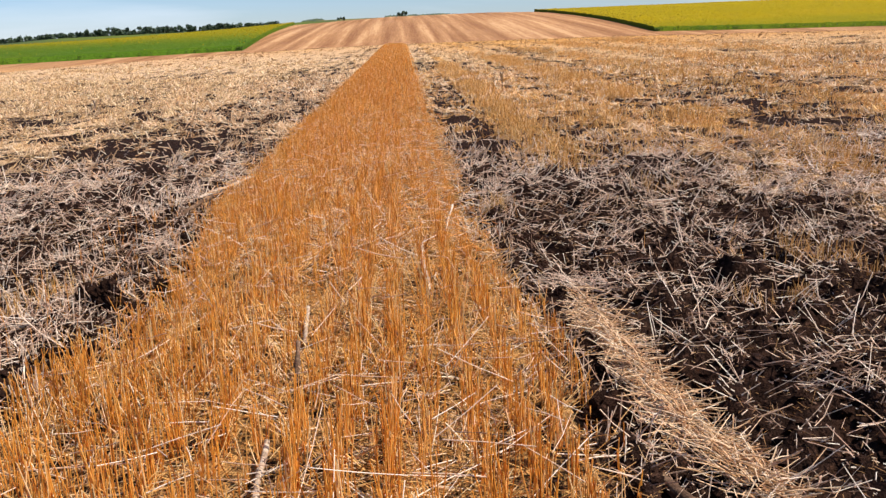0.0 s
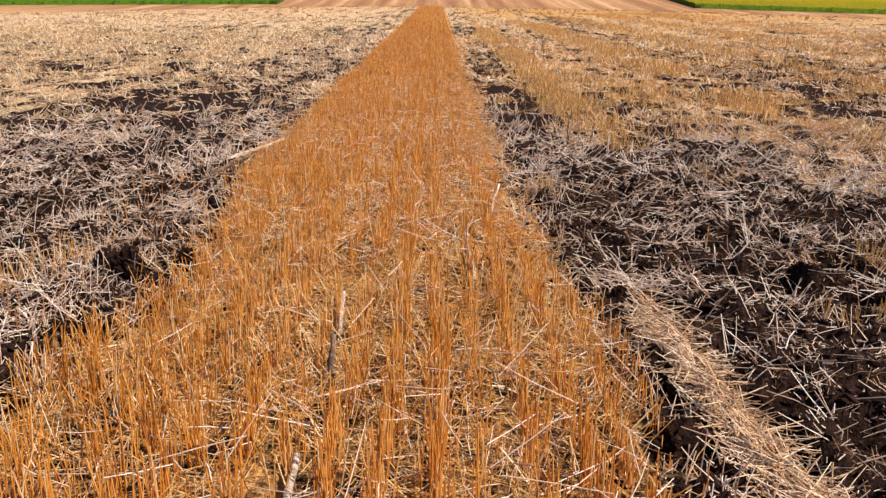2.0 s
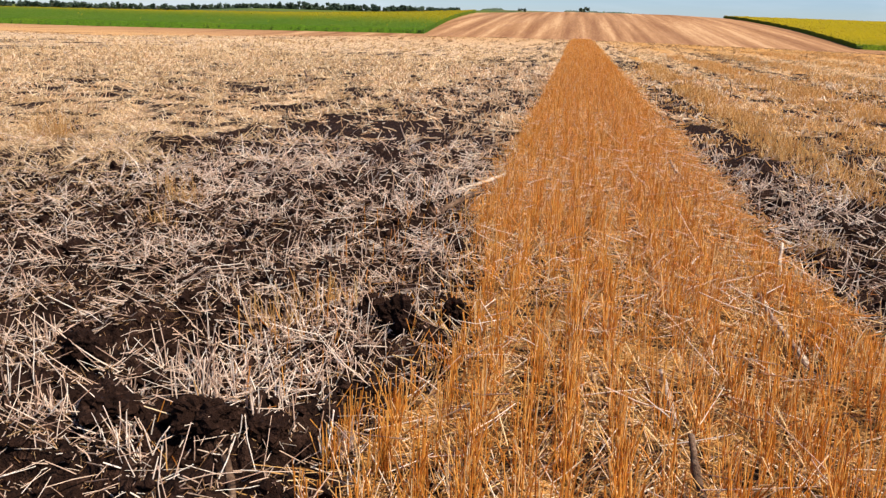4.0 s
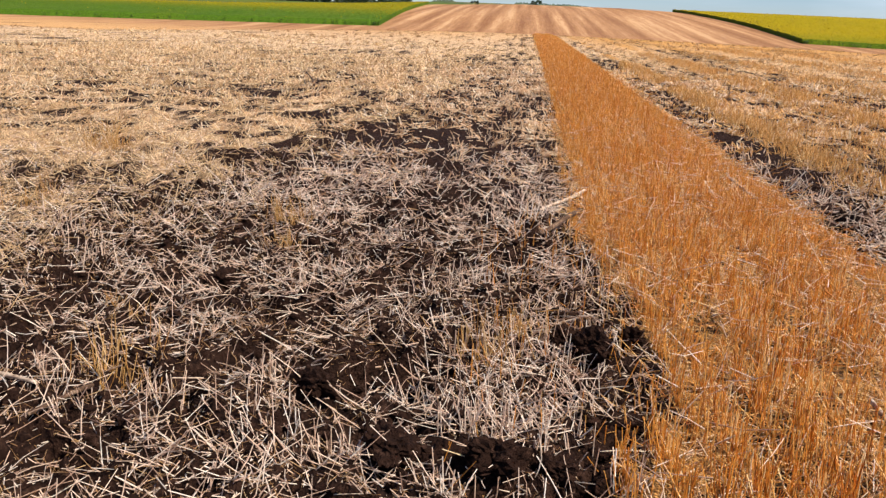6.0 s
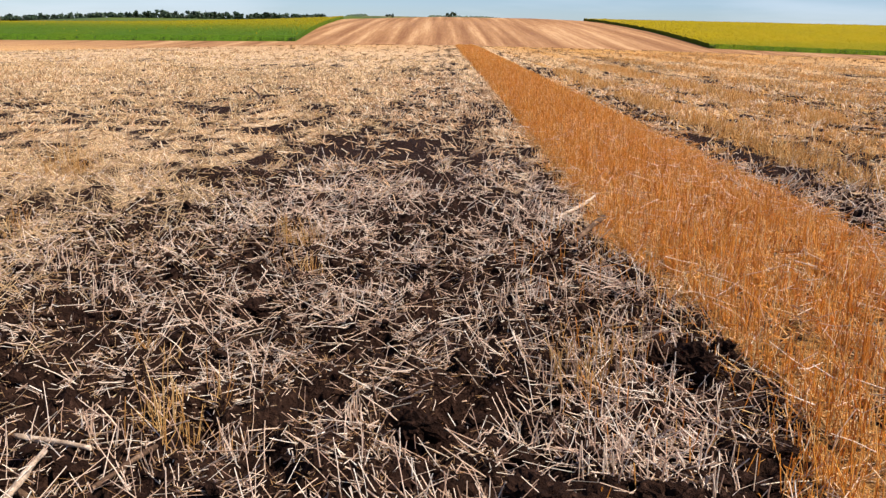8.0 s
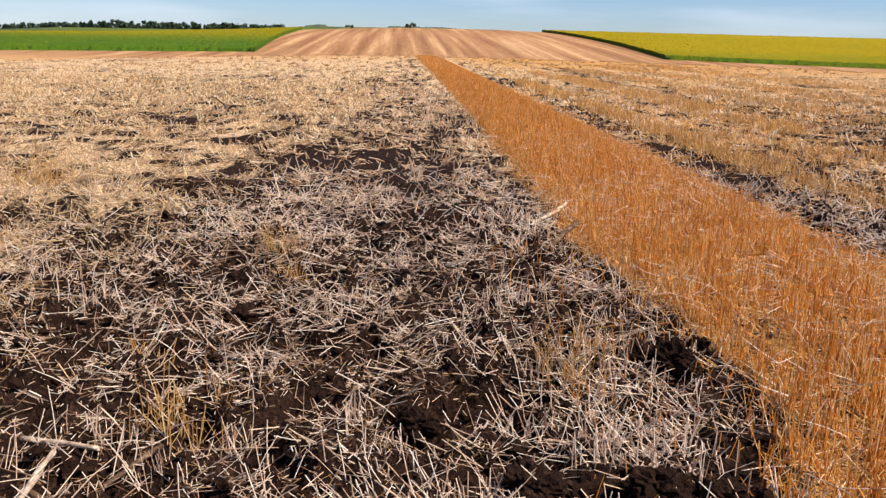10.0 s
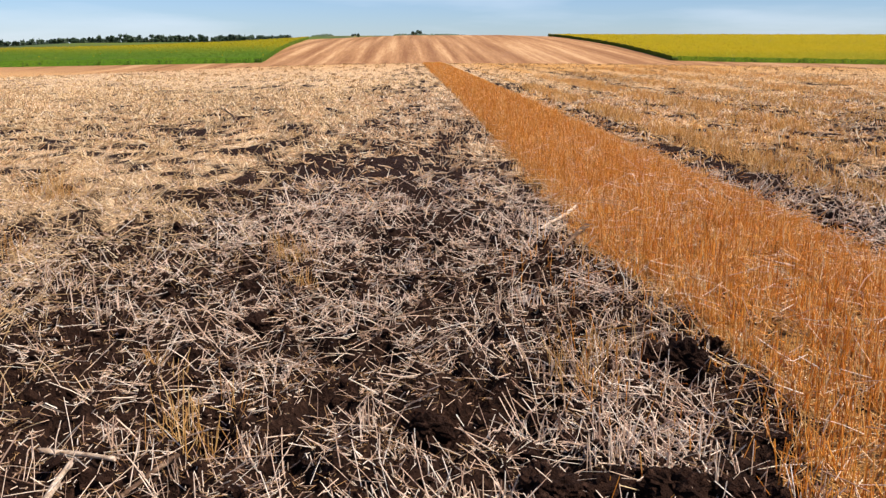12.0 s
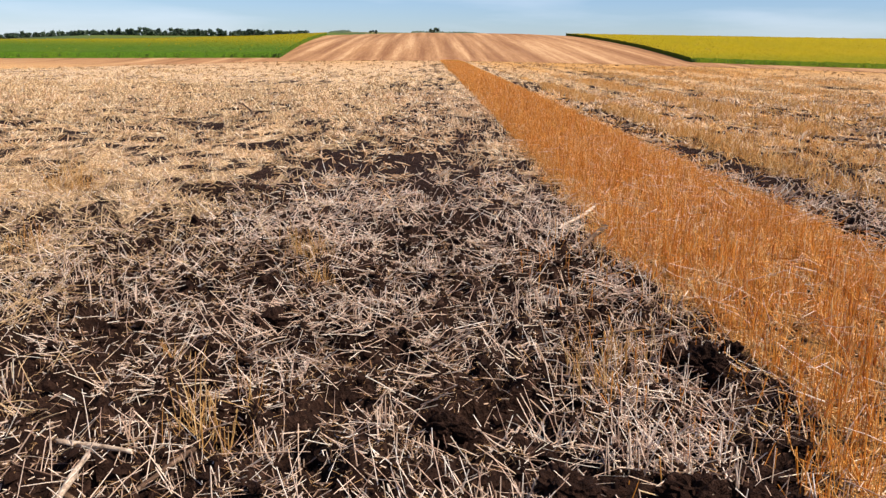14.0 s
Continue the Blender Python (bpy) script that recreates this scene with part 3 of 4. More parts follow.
ROW = 0.15
for i in range(-2, 16):
    xc = -1.525 + ROW * i
    y = np.concatenate([1.6 + 80 * rng.random(int(80 * 185)), -6 + 7.6 * rng.random(500)])
    y = np.sort(y)
    thin = np.where(y < 14, 1.0, 14 / y) ** 1.2
    gap = fbm(y * 1.1, xc * 3.1, 300 + i, 3, 0.6)
    dens = step(0.15, 0.42, gap)
    dens = dens * (0.25 + 0.75 * step(0.2, 0.55, vnoise(np.round(y / 0.06) * 7.3, xc * 5, 350 + i)))
    dens = dens * np.where((xc < -1.25) & (y < 3.5), 0.65, 1.0)
    if i in (6, 10):                     # two thin lanes with old stalks between the rows
        dens = dens * 0.45
    keep = rng.random(len(y)) < dens * (0.15 + 0.85 * thin)
    y = y[keep]
    bunch = np.round(y / 0.085 + 0.6 * vnoise(y * 3.0, xc, 340 + i))
    y = 0.36 * y + 0.64 * (bunch - 0.3) * 0.085
    x = xc + 0.03 * (vnoise(y * 0.7, xc, 320 + i) - 0.5) + 0.05 * (np.sin(bunch * 12.9898 + i) * 43758.5453 % 1 - 0.5) + rng.normal(0, 0.019, len(y))
    ok = in_strip(x, y, 0.11) > rng.random(len(y)) * 0.9 + 0.05
    x, y = x[ok], y[ok]
    if len(x) < 30:
        continue
    rim = step(0.0, 0.35, np.minimum(x - edge_left(y) + 0.08, 0.75 * (edge_right(y) - x) + 0.03))
    h = (0.215 + 0.05 * (fbm(x * 1.3, y * 1.3, 77, 2) - 0.5) + rng.normal(0, 0.026, len(x))) * (0.60 + 0.40 * rim) * (1 - 0.35 * step(20, 60, y))
    h = h * (0.5 + 0.5 * step(0.0, 0.48, edge_right(y) - x + 0.3 * (1 - step(4.0, 5.5, y))))
    h = h * (0.62 + 0.45 * rng.random(len(x)) ** 0.7)
    low = rng.random(len(x)) < 0.26
    h = np.where(low, h * (0.35 + 0.4 * rng.random(len(x))), h)
    r = (0.0015 + 0.0011 * rng.random(len(x))) * np.clip(y / 12, 1, 3.2)
    row = empty("stubble_row", "drill row of upright orange wheat stubble", "stubble row", "drill rows of the standing strip", pose(xc, 2.0, 0))
    near = (y > 2.7) & (y < 3.35)
    k = int(near.sum())
    foot = np.stack([x - xc, y - 2.0, ground_z(x, y) - 0.01], 1)[near]
    single_stems(row, "stem", S_STUBBLE, foot, rng.random(k) * 6.28, np.pi / 2 - np.abs(rng.normal(0, 0.12, k)), h[near])
    rest = part("stubble", mesh_from("stubble", *stubble(x[~near], y[~near], h[~near], r[~near]), M_STUBBLE), row)
    rest.matrix_basis = pose(-xc, -2.0, 0)
    rest["kind"] = "stuff"


def litter(n_try, box, density, material, name, label, lengths=(0.02, 0.24), radius=(0.0011, 0.0026), up=0.26, clumps=0.82, lift=0.0, far=False, singles=()):
    """Loose straws thrown over the ground in fans and mats; density(x, y) from 0 to 1 thins them out."""
    x0, x1, y0, y1 = box
    size = np.where(rng.random(n_try // 8) < 0.3, 18, rng.integers(2, 10, n_try // 8))
    cx, cy = x0 + (x1 - x0) * rng.random(len(size)), y0 + (y1 - y0) * rng.random(len(size))
    cyaw, cup = rng.random(len(size)) * 6.28, np.abs(rng.normal(0, up, len(size)))
    fan = rng.random(len(size)) < 0.40
    cup = np.where(fan, 0.5 + 0.6 * rng.random(len(size)), cup)
    x, y = np.repeat(cx, size), np.repeat(cy, size)
    n = len(x)
    loose = rng.random(n) > clumps
    spread = np.where(loose, 0.5, 0.028 + 0.004 * np.repeat(size, size))
    x, y = x + rng.normal(0, 1, n) * spread, y + rng.normal(0, 1, n) * spread
    yaw = np.where(loose, rng.random(n) * 6.28, np.repeat(cyaw, size) + rng.normal(0, 0.30, n))
    tilt = np.where(loose, np.abs(rng.normal(0, 0.16, n)), np.repeat(cup, size) * (0.6 + 0.6 * rng.random(n)))
    s = in_strip(x, y)
    high = step(0.40, 0.51, fbm(x * 6.5, y * 6.5, 11, 3, 0.55)) * (0.7 + 0.3 * step(0.40, 0.52, fbm(x * 3.1, y * 2.6, 155, 3, 0.6)))
    high = high + (step(0.41, 0.53, gaps(x, y)) - high) * step(7.5, 10.5, y)
    held = s + (1 - s) * (0.12 + 0.10 * step(8, 11, y) + 1.40 * high)          # straw lies on the ridges, the hollows stay bare
    ok = (rng.random(n) < density(x, y) * held) & (x > x0 - 0.5) & (x < x1 + 0.5) & (y > y0) & (y < y1)
    x, y, yaw, tilt = x[ok], y[ok], yaw[ok], tilt[ok]
    n = len(x)
    L = lengths[0] + (lengths[1] - lengths[0]) * rng.random(n) ** 2.0
    r = (radius[0] + (radius[1] - radius[0]) * rng.random(n)) * np.where(rng.random(n) < 0.06, 1.5, 1.0)
    if far:
        r = r * 2.6 * np.clip(y / 11, 1, 3.2)
        L = 0.04 + 0.11 * rng.random(n)
        tilt = np.where(rng.random(n) < 0.26, 0.5 + 0.8 * rng.random(n), 0.7 * tilt)
    else:
        r = r * np.clip(y / 6, 1, 1.7) if name == "straw_litter" else r
    z0 = ground_z(x, y)
    z1 = ground_z(x + L * np.cos(yaw), y + L * np.sin(yaw))
    tilt = np.clip(np.maximum(tilt, np.arctan2(z1 - z0, L) + 0.03), -0.7, 1.35)
    foot = np.stack([x, y, z0 + 0.004 + lift * rng.random(n)], 1)
    rest = np.ones(n, bool)
    if singles:
        rest[np.argsort(y + 0.35 * np.abs(x - 0.5 * (singles[1] + singles[2])))[:singles[0]]] = False
    bend = rng.normal(0, 0.045, n)
    v, f = np.zeros((0, 3)), np.zeros((0, 4), int)
    long = (L > 0.13) & (y < 7.0)
    for pick, joints in ((rest & long, 2), (rest & ~long, 1)):
        if pick.any():
            pv, pf = stems(foot[pick], yaw[pick], tilt[pick], L[pick], r[pick], bend[pick], 0.85, 3, joints)
            v, f = np.concatenate([v, pv]), np.concatenate([f, pf + len(v)])
    if singles:
        ob = empty(name, label, "straw litter")
        single_stems(ob, "straw", S_LITTER, foot[~rest], yaw[~rest], tilt[~rest], L[~rest], 0.85)
        part("loose_straw", mesh_from("loose_straw", v, f, material), ob)["kind"] = "stuff"
        return ob
    return thing(name, mesh_from(name, v, f, material), label, "straw", kind="stuff")


def bare(x, y):
    c, warm, band, s = cover_of(x, y)
    return c, s, fbm(x * 2.2, y * 1.8, 140, 3, 0.6)


def d_left(x, y):
    c, s, n = bare(x, y)
    quiet = 1 - 0.20 * step(-2.5, -2.2, x) * (1 - step(6.0, 7.0, y))
    quiet = quiet * (1 - 0.38 * step(-2.2, -3.0, x) * (1 - step(4.2, 5.2, y)))
    quiet = quiet * (1 - 0.35 * step(-3.8, -3.0, x) * step(5.8, 7.0, y) * (1 - step(10, 12, y)))
    return quiet * (1 - s) * np.clip(0.34 + 0.12 * step(9, 11, y) + 1.05 * c * step(0.22, 0.60, n + 0.25 * (c - 0.4)), 0, 1) * (x < -0.5)


def d_right(x, y):
    c, s, n = bare(x, y)
    return (1 - s) * np.clip(0.32 + 0.12 * step(9, 11, y) + 1.05 * c * step(0.22, 0.60, n + 0.25 * (c - 0.4)), 0, 1) * (x >= -0.5)


def golden(x, y):
    return step(-3.7, -5.6, x + 2.6 * (fbm(x * 0.8, y * 0.5, 160, 3) - 0.5) - 0.06 * np.clip(y - 8, 0, 20))


litter(72000, (-8.0, -1.3, 2.6, 11.5), lambda x, y: (1 - step(7.5, 11.5, y)) * d_left(x, y) * (1 - 0.8 * golden(x, y)), M_LITTER, "straw_litter", "grey-cream broken straw strewn over dark earth", singles=(300, -4.0, -2.0))
litter(34000, (-10, -3.0, 4.0, 12), lambda x, y: (1 - step(8, 12, y)) * d_left(x, y) * golden(x, y), M_GOLD, "straw_litter", "thick golden straw mat over the field")
litter(50000, (0.3, 7.0, 2.2, 11.5), lambda x, y: (1 - step(7.5, 11.5, y)) * d_right(x, y), M_LITTER, "straw_litter", "pale broken straw strewn over dark tilled earth", singles=(300, 0.8, 1.8))
litter(54000, (-16, -1.3, 7.5, 32), lambda x, y: step(7.5, 10, y) * (1 - step(20, 32, y)) * d_left(x, y) * (1 - 0.75 * golden(x, y)), M_PILE, "straw_litter", "cream broken straw strewn over dark earth", far=True)
litter(58000, (-18, -3.5, 7.5, 34), lambda x, y: step(7.5, 10, y) * (1 - step(20, 34, y)) * d_left(x, y) * golden(x, y), M_GOLD, "straw_litter", "thick golden straw mat over the field", far=True)
litter(34000, (0.3, 18, 7.5, 32), lambda x, y: step(7.5, 10, y) * (1 - step(20, 32, y)) * d_right(x, y), M_PILE, "straw_litter", "pale broken straw strewn over dark tilled earth", far=True)
litter(24000, (0.3, 18, 7.5, 32), lambda x, y: step(7.5, 10, y) * (1 - step(20, 32, y)) * d_right(x, y), M_BAND, "straw_litter", "tan broken straw strewn over dark tilled earth", far=True)
litter(40000, (-24, 28, 18, 50), lambda x, y: 0.8 * step(18, 30, y) * (1 - step(40, 50, y)) * np.maximum(d_left(x, y), d_right(x, y)), M_GOLD, "straw_litter", "thin straw cover towards the brow of the field", far=True)
litter(16000, (-36, 44, 40, 82), lambda x, y: 0.8 * step(40, 50, y) * np.maximum(d_left(x, y), d_right(x, y)), M_TAN, "straw_litter", "thin straw cover towards the brow of the field", far=True)
litter(24000, (-6.0, -1.3, 2.8, 8), lambda x, y: 0.6 * d_left(x, y) + 0.2 * (1 - in_strip(x, y)), M_LITTER, "straw_litter", "short bits of pale straw on dark earth", (0.015, 0.075), (0.0016, 0.0030), 0.3, 0.4)
litter(18000, (0.3, 4.5, 2.2, 8), lambda x, y: 0.6 * d_right(x, y) + 0.2 * (1 - in_strip(x, y)), M_LITTER, "straw_litter", "short bits of pale straw on dark earth", (0.015, 0.075), (0.0016, 0.0030), 0.3, 0.4)
litter(28000, (-5.5, -1.3, 2.8, 7.5), lambda x, y: 0.7 - 0.7 * in_strip(x, y), M_TAN, "straw_litter", "fine brown straw crumbs and roots on dark earth", (0.01, 0.07), (0.0008, 0.0016), 0.4, 0.5)
litter(18000, (0.3, 4.0, 2.2, 7.5), lambda x, y: 0.7 - 0.7 * in_strip(x, y), M_TAN, "straw_litter", "fine brown straw crumbs and roots on dark earth", (0.01, 0.07), (0.0008, 0.0016), 0.4, 0.5)
litter(11000, (-9.0, -1.3, -6.0, 3.0), lambda x, y: 0.8 * d_left(x, y), M_LITTER, "straw_litter", "grey-cream broken straw strewn over dark earth", (0.05, 0.25), (0.002, 0.0045), far=True)
litter(8000, (0.3, 7.0, -6.0, 2.4), lambda x, y: 0.8 * d_right(x, y), M_LITTER, "straw_litter", "pale broken straw strewn over dark tilled earth", (0.05, 0.25), (0.002, 0.0045), far=True)
litter(20000, (-1.9, 0.7, 2.0, 14), lambda x, y: 0.9 * in_strip(x, y), M_BAND, "strip_litter", "broken straw lying between the stubble rows", (0.04, 0.22), up=0.3)
litter(10000, (-1.9, 0.7, 2.0, 10), lambda x, y: 0.8 * in_strip(x, y), M_PILE, "strip_litter", "pale broken straw lying between the stubble rows", (0.04, 0.20), (0.0013, 0.0026), up=0.3)
litter(15000, (-1.9, 0.7, 5.0, 26), lambda x, y: 0.8 * in_strip(x, y), M_STUBBLE, "fallen_straw", "broken orange straws caught among the stubble", (0.04, 0.16), (0.0016, 0.0034), up=0.5, clumps=0.3, lift=0.15)
litter(3500, (-1.9, 0.7, 5.0, 24), lambda x, y: 0.7 * in_strip(x, y), M_PILE, "fallen_straw", "pale broken straws caught among the stubble", (0.03, 0.10), (0.0016, 0.0032), up=0.6, clumps=0.1, lift=0.17)
litter(2600, (-1.9, 0.7, 2.2, 14), lambda x, y: 0.5 * in_strip(x, y), M_LITTER, "fallen_straw", "pale straws fallen across the standing stubble", (0.12, 0.34), up=0.35, clumps=0.1, lift=0.17, singles=(200, -1.2, 0.2))


# rough verge of shorter stubble and pulled straw beside the strip
def verge(x0, x1, y0, y1, n, height, material, label, seed, cut):
    x, y = x0 + (x1 - x0) * rng.random(n), y0 + (y1 - y0) * rng.random(n)
    ok = (fbm(x * 2.6, y * 1.6, seed, 3, 0.6) > cut) & (in_strip(x, y, 0.05) < 0.6)
    x, y = x[ok], y[ok]
    h = height * (0.5 + 0.7 * rng.random(len(x)))
    r = (0.0017 + 0.001 * rng.random(len(x))) * np.clip(y / 10, 1, 2.6)
    return thing("stubble_verge", mesh_from("stubble_verge", *stubble(x, y, h, r, 0.35), material), label, "stubble", kind="stuff")


verge(-2.35, -1.45, 3.6, 7.6, 300, 0.16, M_STUBBLE, "short broken orange stubble at the strip's edge", 401, 0.50)
verge(-2.4, -1.5, 3.6, 9.0, 420, 0.15, M_LITTER, "short pale broken stubble at the strip's edge", 405, 0.48)
verge(-2.6, -1.5, 9.0, 26.0, 800, 0.13, M_PILE, "short pale broken stubble at the strip's edge", 407, 0.46)
verge(0.35, 0.85, 2.4, 12.0, 700, 0.13, M_LITTER, "short pale broken stubble at the strip's edge", 409, 0.50)


def band_stubble(xc, wd, y0, y1, n, seed):
    x, y = xc + rng.normal(0, wd * 0.45, n), y0 + (y1 - y0) * rng.random(n)
    ok = fbm(x * 0.9, y * 0.8, seed, 3, 0.6) > 0.47
    x, y = x[ok], y[ok]
    h = 0.13 * (0.4 + 0.9 * rng.random(len(x)))
    r = 0.0024 * np.clip(y / 8, 1, 3.2)
    thing("stubble_band", mesh_from("stubble_band", *stubble(x, y, h, r, 0.45), M_BAND), "patchy row of orange stubble between tilled lanes", "stubble", "patchy stubble rows", "stuff")


for xc, wd, y0, y1, n, sd in ((1.55, 0.40, 8.5, 34, 8500, 501), (4.05, 0.75, 7.5, 44, 15000, 505), (2.6, 1.0, 5.0, 16, 2400, 507), (7.0, 1.2, 9.0, 50, 7000, 509), (10.5, 1.6, 12, 60, 8000, 511), (15.0, 2.4, 14, 66, 9000, 515)):
    band_stubble(xc, wd, y0, y1, n, sd)


# ---------------------------------------------------------------- single tufts, piles, stalks and clods
def tuft(x, y, height, n, material, label, spread=0.06, lean=0.5, name="stubble_tuft", category="stubble tuft", group="single stubble tufts"):
    px, py = rng.normal(0, spread, n), rng.normal(0, spread * 0.9, n)
    z = float(ground_z(x, y))
    foot = np.stack([px, py, ground_z(x + px, y + py) - z - 0.01], 1)
    ob = empty(name, label, category, group, pose(x, y, z))
    single_stems(ob, "stem" if material == M_TUFT_ONE else "straw", S_TUFT if material == M_TUFT_ONE else S_LITTER, foot, rng.random(n) * 6.28,
                 np.pi / 2 - np.abs(rng.normal(0, lean, n)), height * (0.3 + 0.7 * rng.random(n)), 0.85 if material == M_TUFT_ONE else 1.1)
    return ob


for x, y, h, n, sp in ((-3.77, 4.45, 0.17, 60, 0.09), (-3.78, 7.10, 0.20, 50, 0.08), (-6.38, 9.6, 0.28, 100, 0.14), (-4.09, 5.16, 0.11, 24, 0.04), (-5.78, 7.2, 0.18, 50, 0.12), (-3.6, 6.5, 0.14, 26, 0.07),
                       (2.21, 5.25, 0.13, 60, 0.13), (1.66, 4.46, 0.11, 34, 0.07), (1.88, 4.5, 0.10, 26, 0.05), (2.89, 7.5, 0.13, 40, 0.08), (0.60, 6.88, 0.15, 40, 0.07), (2.05, 7.45, 0.16, 56, 0.13),
                       (2.46, 5.0, 0.12, 40, 0.09), (4.1, 8.5, 0.18, 70, 0.16), (3.4, 9.9, 0.15, 50, 0.12), (1.23, 11.2, 0.17, 60, 0.12), (-2.1, 5.1, 0.18, 40, 0.10), (-2.2, 4.8, 0.16, 30, 0.07)):
    tuft(x, y, 1.25 * h, int(n * 1.6), M_TUFT_ONE, "small tuft of orange stubble on dark earth", sp)
for x, y, h, n, sp in ((-3.53, 4.28, 0.19, 26, 0.05), (-4.01, 4.33, 0.16, 20, 0.035), (-2.70, 3.88, 0.15, 34, 0.07), (-1.66, 3.82, 0.17, 26, 0.025), (-4.52, 5.74, 0.17, 28, 0.06), (-2.17, 4.96, 0.19, 46, 0.12),
                       (-1.92, 5.0, 0.17, 36, 0.08), (-3.0, 4.1, 0.14, 24, 0.05), (-2.45, 4.4, 0.17, 28, 0.06), (-1.85, 4.35, 0.15, 30, 0.06), (-2.25, 4.1, 0.19, 32, 0.06), (-3.1, 4.5, 0.15, 22, 0.04), (-4.7, 4.7, 0.14, 20, 0.05),
                       (-3.3, 5.9, 0.16, 24, 0.06), (-2.9, 6.8, 0.16, 30, 0.08), (-5.0, 6.4, 0.16, 30, 0.08), (-2.3, 5.9, 0.16, 40, 0.12), (-1.95, 3.95, 0.16, 40, 0.10), (-2.3, 3.7, 0.14, 30, 0.08)):
    tuft(x, y, h, n, M_LITTER_ONE, "upright clump of pale straw in dark earth", sp, 0.45, "straw_clump", "straw clump", "upright straw clumps")


def straw_pile(points, n, label, material=None):
    """A low heap of tangled straw along a line of places."""
    k = rng.integers(0, len(points) - 1, n)
    t = rng.random(n)
    p = np.array(points)
    c = p[k] * (1 - t)[:, None] + p[k + 1] * t[:, None]
    x, y = c[:, 0] + rng.normal(0, 0.5, n) * c[:, 2], c[:, 1] + rng.normal(0, 1, n) * c[:, 2] * 0.8
    rise = c[:, 3] * np.exp(-((x - c[:, 0]) / c[:, 2]) ** 2)
    yaw = rng.normal(-1.15, 0.55, n) + np.where(rng.random(n) < 0.2, 1.6, 0) + np.where(rng.random(n) < 0.5, np.pi, 0)
    tilt = rng.normal(0.12, 0.22, n)
    L = 0.05 + 0.13 * rng.random(n) ** 1.3
    foot = np.stack([x, y, np.maximum(ground_z(x, y) + 0.004, rise * rng.random(n))], 1)
    if material == M_PILE:
        ob = empty("straw_pile", label, "straw pile")
        k = 300
        single_stems(ob, "straw", S_PILE, foot[:k], yaw[:k], tilt[:k], L[:k], 0.9)
        v, f = stems(foot[k:], yaw[k:], tilt[k:], L[k:], 0.0015 + 0.0012 * rng.random(n - k), rng.normal(0, 0.05, n - k), 0.85)
        part("loose_straw", mesh_from("loose_straw", v, f, material), ob)["kind"] = "stuff"
        return ob
    v, f = stems(foot, yaw, tilt, L, 0.0015 + 0.0012 * rng.random(n), rng.normal(0, 0.05, n), 0.85)
    return thing("straw_pile", mesh_from("straw_pile", v, f, material or M_GOLD), label, "straw pile", kind="stuff")


straw_pile([(0.745, 4.46, 0.05, 0.15), (0.775, 4.06, 0.06, 0.13), (0.815, 3.72, 0.07, 0.10), (0.83, 3.40, 0.08, 0.08), (0.86, 3.15, 0.10, 0.07), (0.94, 2.9, 0.10, 0.06), (0.97, 2.6, 0.12, 0.06)], 1500, "long pale heap of tangled straw beside the stubble", M_PILE)
straw_pile([(0.68, 4.95, 0.10, 0.03), (1.12, 4.8, 0.12, 0.03)], 240, "thin pale heap of straw on dark earth", M_LITTER)
straw_pile([(-1.88, 6.5, 0.09, 0.06), (-1.75, 6.1, 0.07, 0.05)], 130, "fan of pale pulled straw at the strip's edge", M_LITTER)
straw_pile([(-2.1, 3.95, 0.12, 0.08), (-1.95, 4.3, 0.10, 0.06), (-1.85, 4.6, 0.08, 0.05)], 130, "pale mat of pulled straw at the strip's edge", M_LITTER)
straw_pile([(-1.9, 4.8, 0.14, 0.06), (-1.95, 5.4, 0.16, 0.06)], 70, "pale mat of broken straw at the strip's edge", M_LITTER)


def stalk(a, b, ra, rb, material, name, label, category, joints=1, sag=0.0, za=0.032, zb=0.032, group=""):
    """An old stout stalk or stick from a to b: a bent tapering tube with swollen joints and a split end."""
    A = Vector((a[0], a[1], float(ground_z(*a)) + za))
    B = Vector((b[0], b[1], float(ground_z(*b)) + zb))
    axis_v = B - A
    L = axis_v.length
    rings, sides = 13, 9
    u = axis_v.normalized().orthogonal().normalized()
    w = axis_v.normalized().cross(u)
    vs = []
    seed = rng.random() * 50
    for i in range(rings):
        t = i / (rings - 1)
        r = ra * (1 - t) + rb * t
        for j in range(joints):
            tj = (j + 0.6) / (joints + 0.2)
            r *= 1 + 0.30 * math.exp(-((t - tj) / 0.035) ** 2)
        c = A + axis_v * t + Vector((0, 0, -sag * math.sin(math.pi * t))) + u * (0.009 * L * math.sin(5 * t + seed)) + w * (0.007 * L * math.sin(8 * t + 2 * seed)) - A
        for k in range(sides):
            g = 2 * math.pi * k / sides
            rr = r * (1 + 0.55 * (float(vnoise(k * 1.7 + seed, t * 5, 5)) - 0.5) + 0.3 * (float(vnoise(k * 1.3, t * 17 + seed, 8)) - 0.5))
            end = axis_v.normalized() * (ra * 0.9 * (float(vnoise(k * 2.3, seed, 9)) - 0.5) if i in (0, rings - 1) else 0)
            vs.append(c + end + (u * math.cos(g) + w * math.sin(g)) * rr)
    fs = [(i * sides + k, i * sides + (k + 1) % sides, (i + 1) * sides + (k + 1) % sides, (i + 1) * sides + k) for i in range(rings - 1) for k in range(sides)]
    me = bpy.data.meshes.new(name)
    me.from_pydata(vs, [], fs + [tuple(range(sides))[::-1], tuple(range((rings - 1) * sides, rings * sides))])
    for p in me.polygons:
        p.use_smooth = len(p.vertices) == 4
    me.materials.append(material)
    return thing(name, me, label, category, group, place=pose(*A))


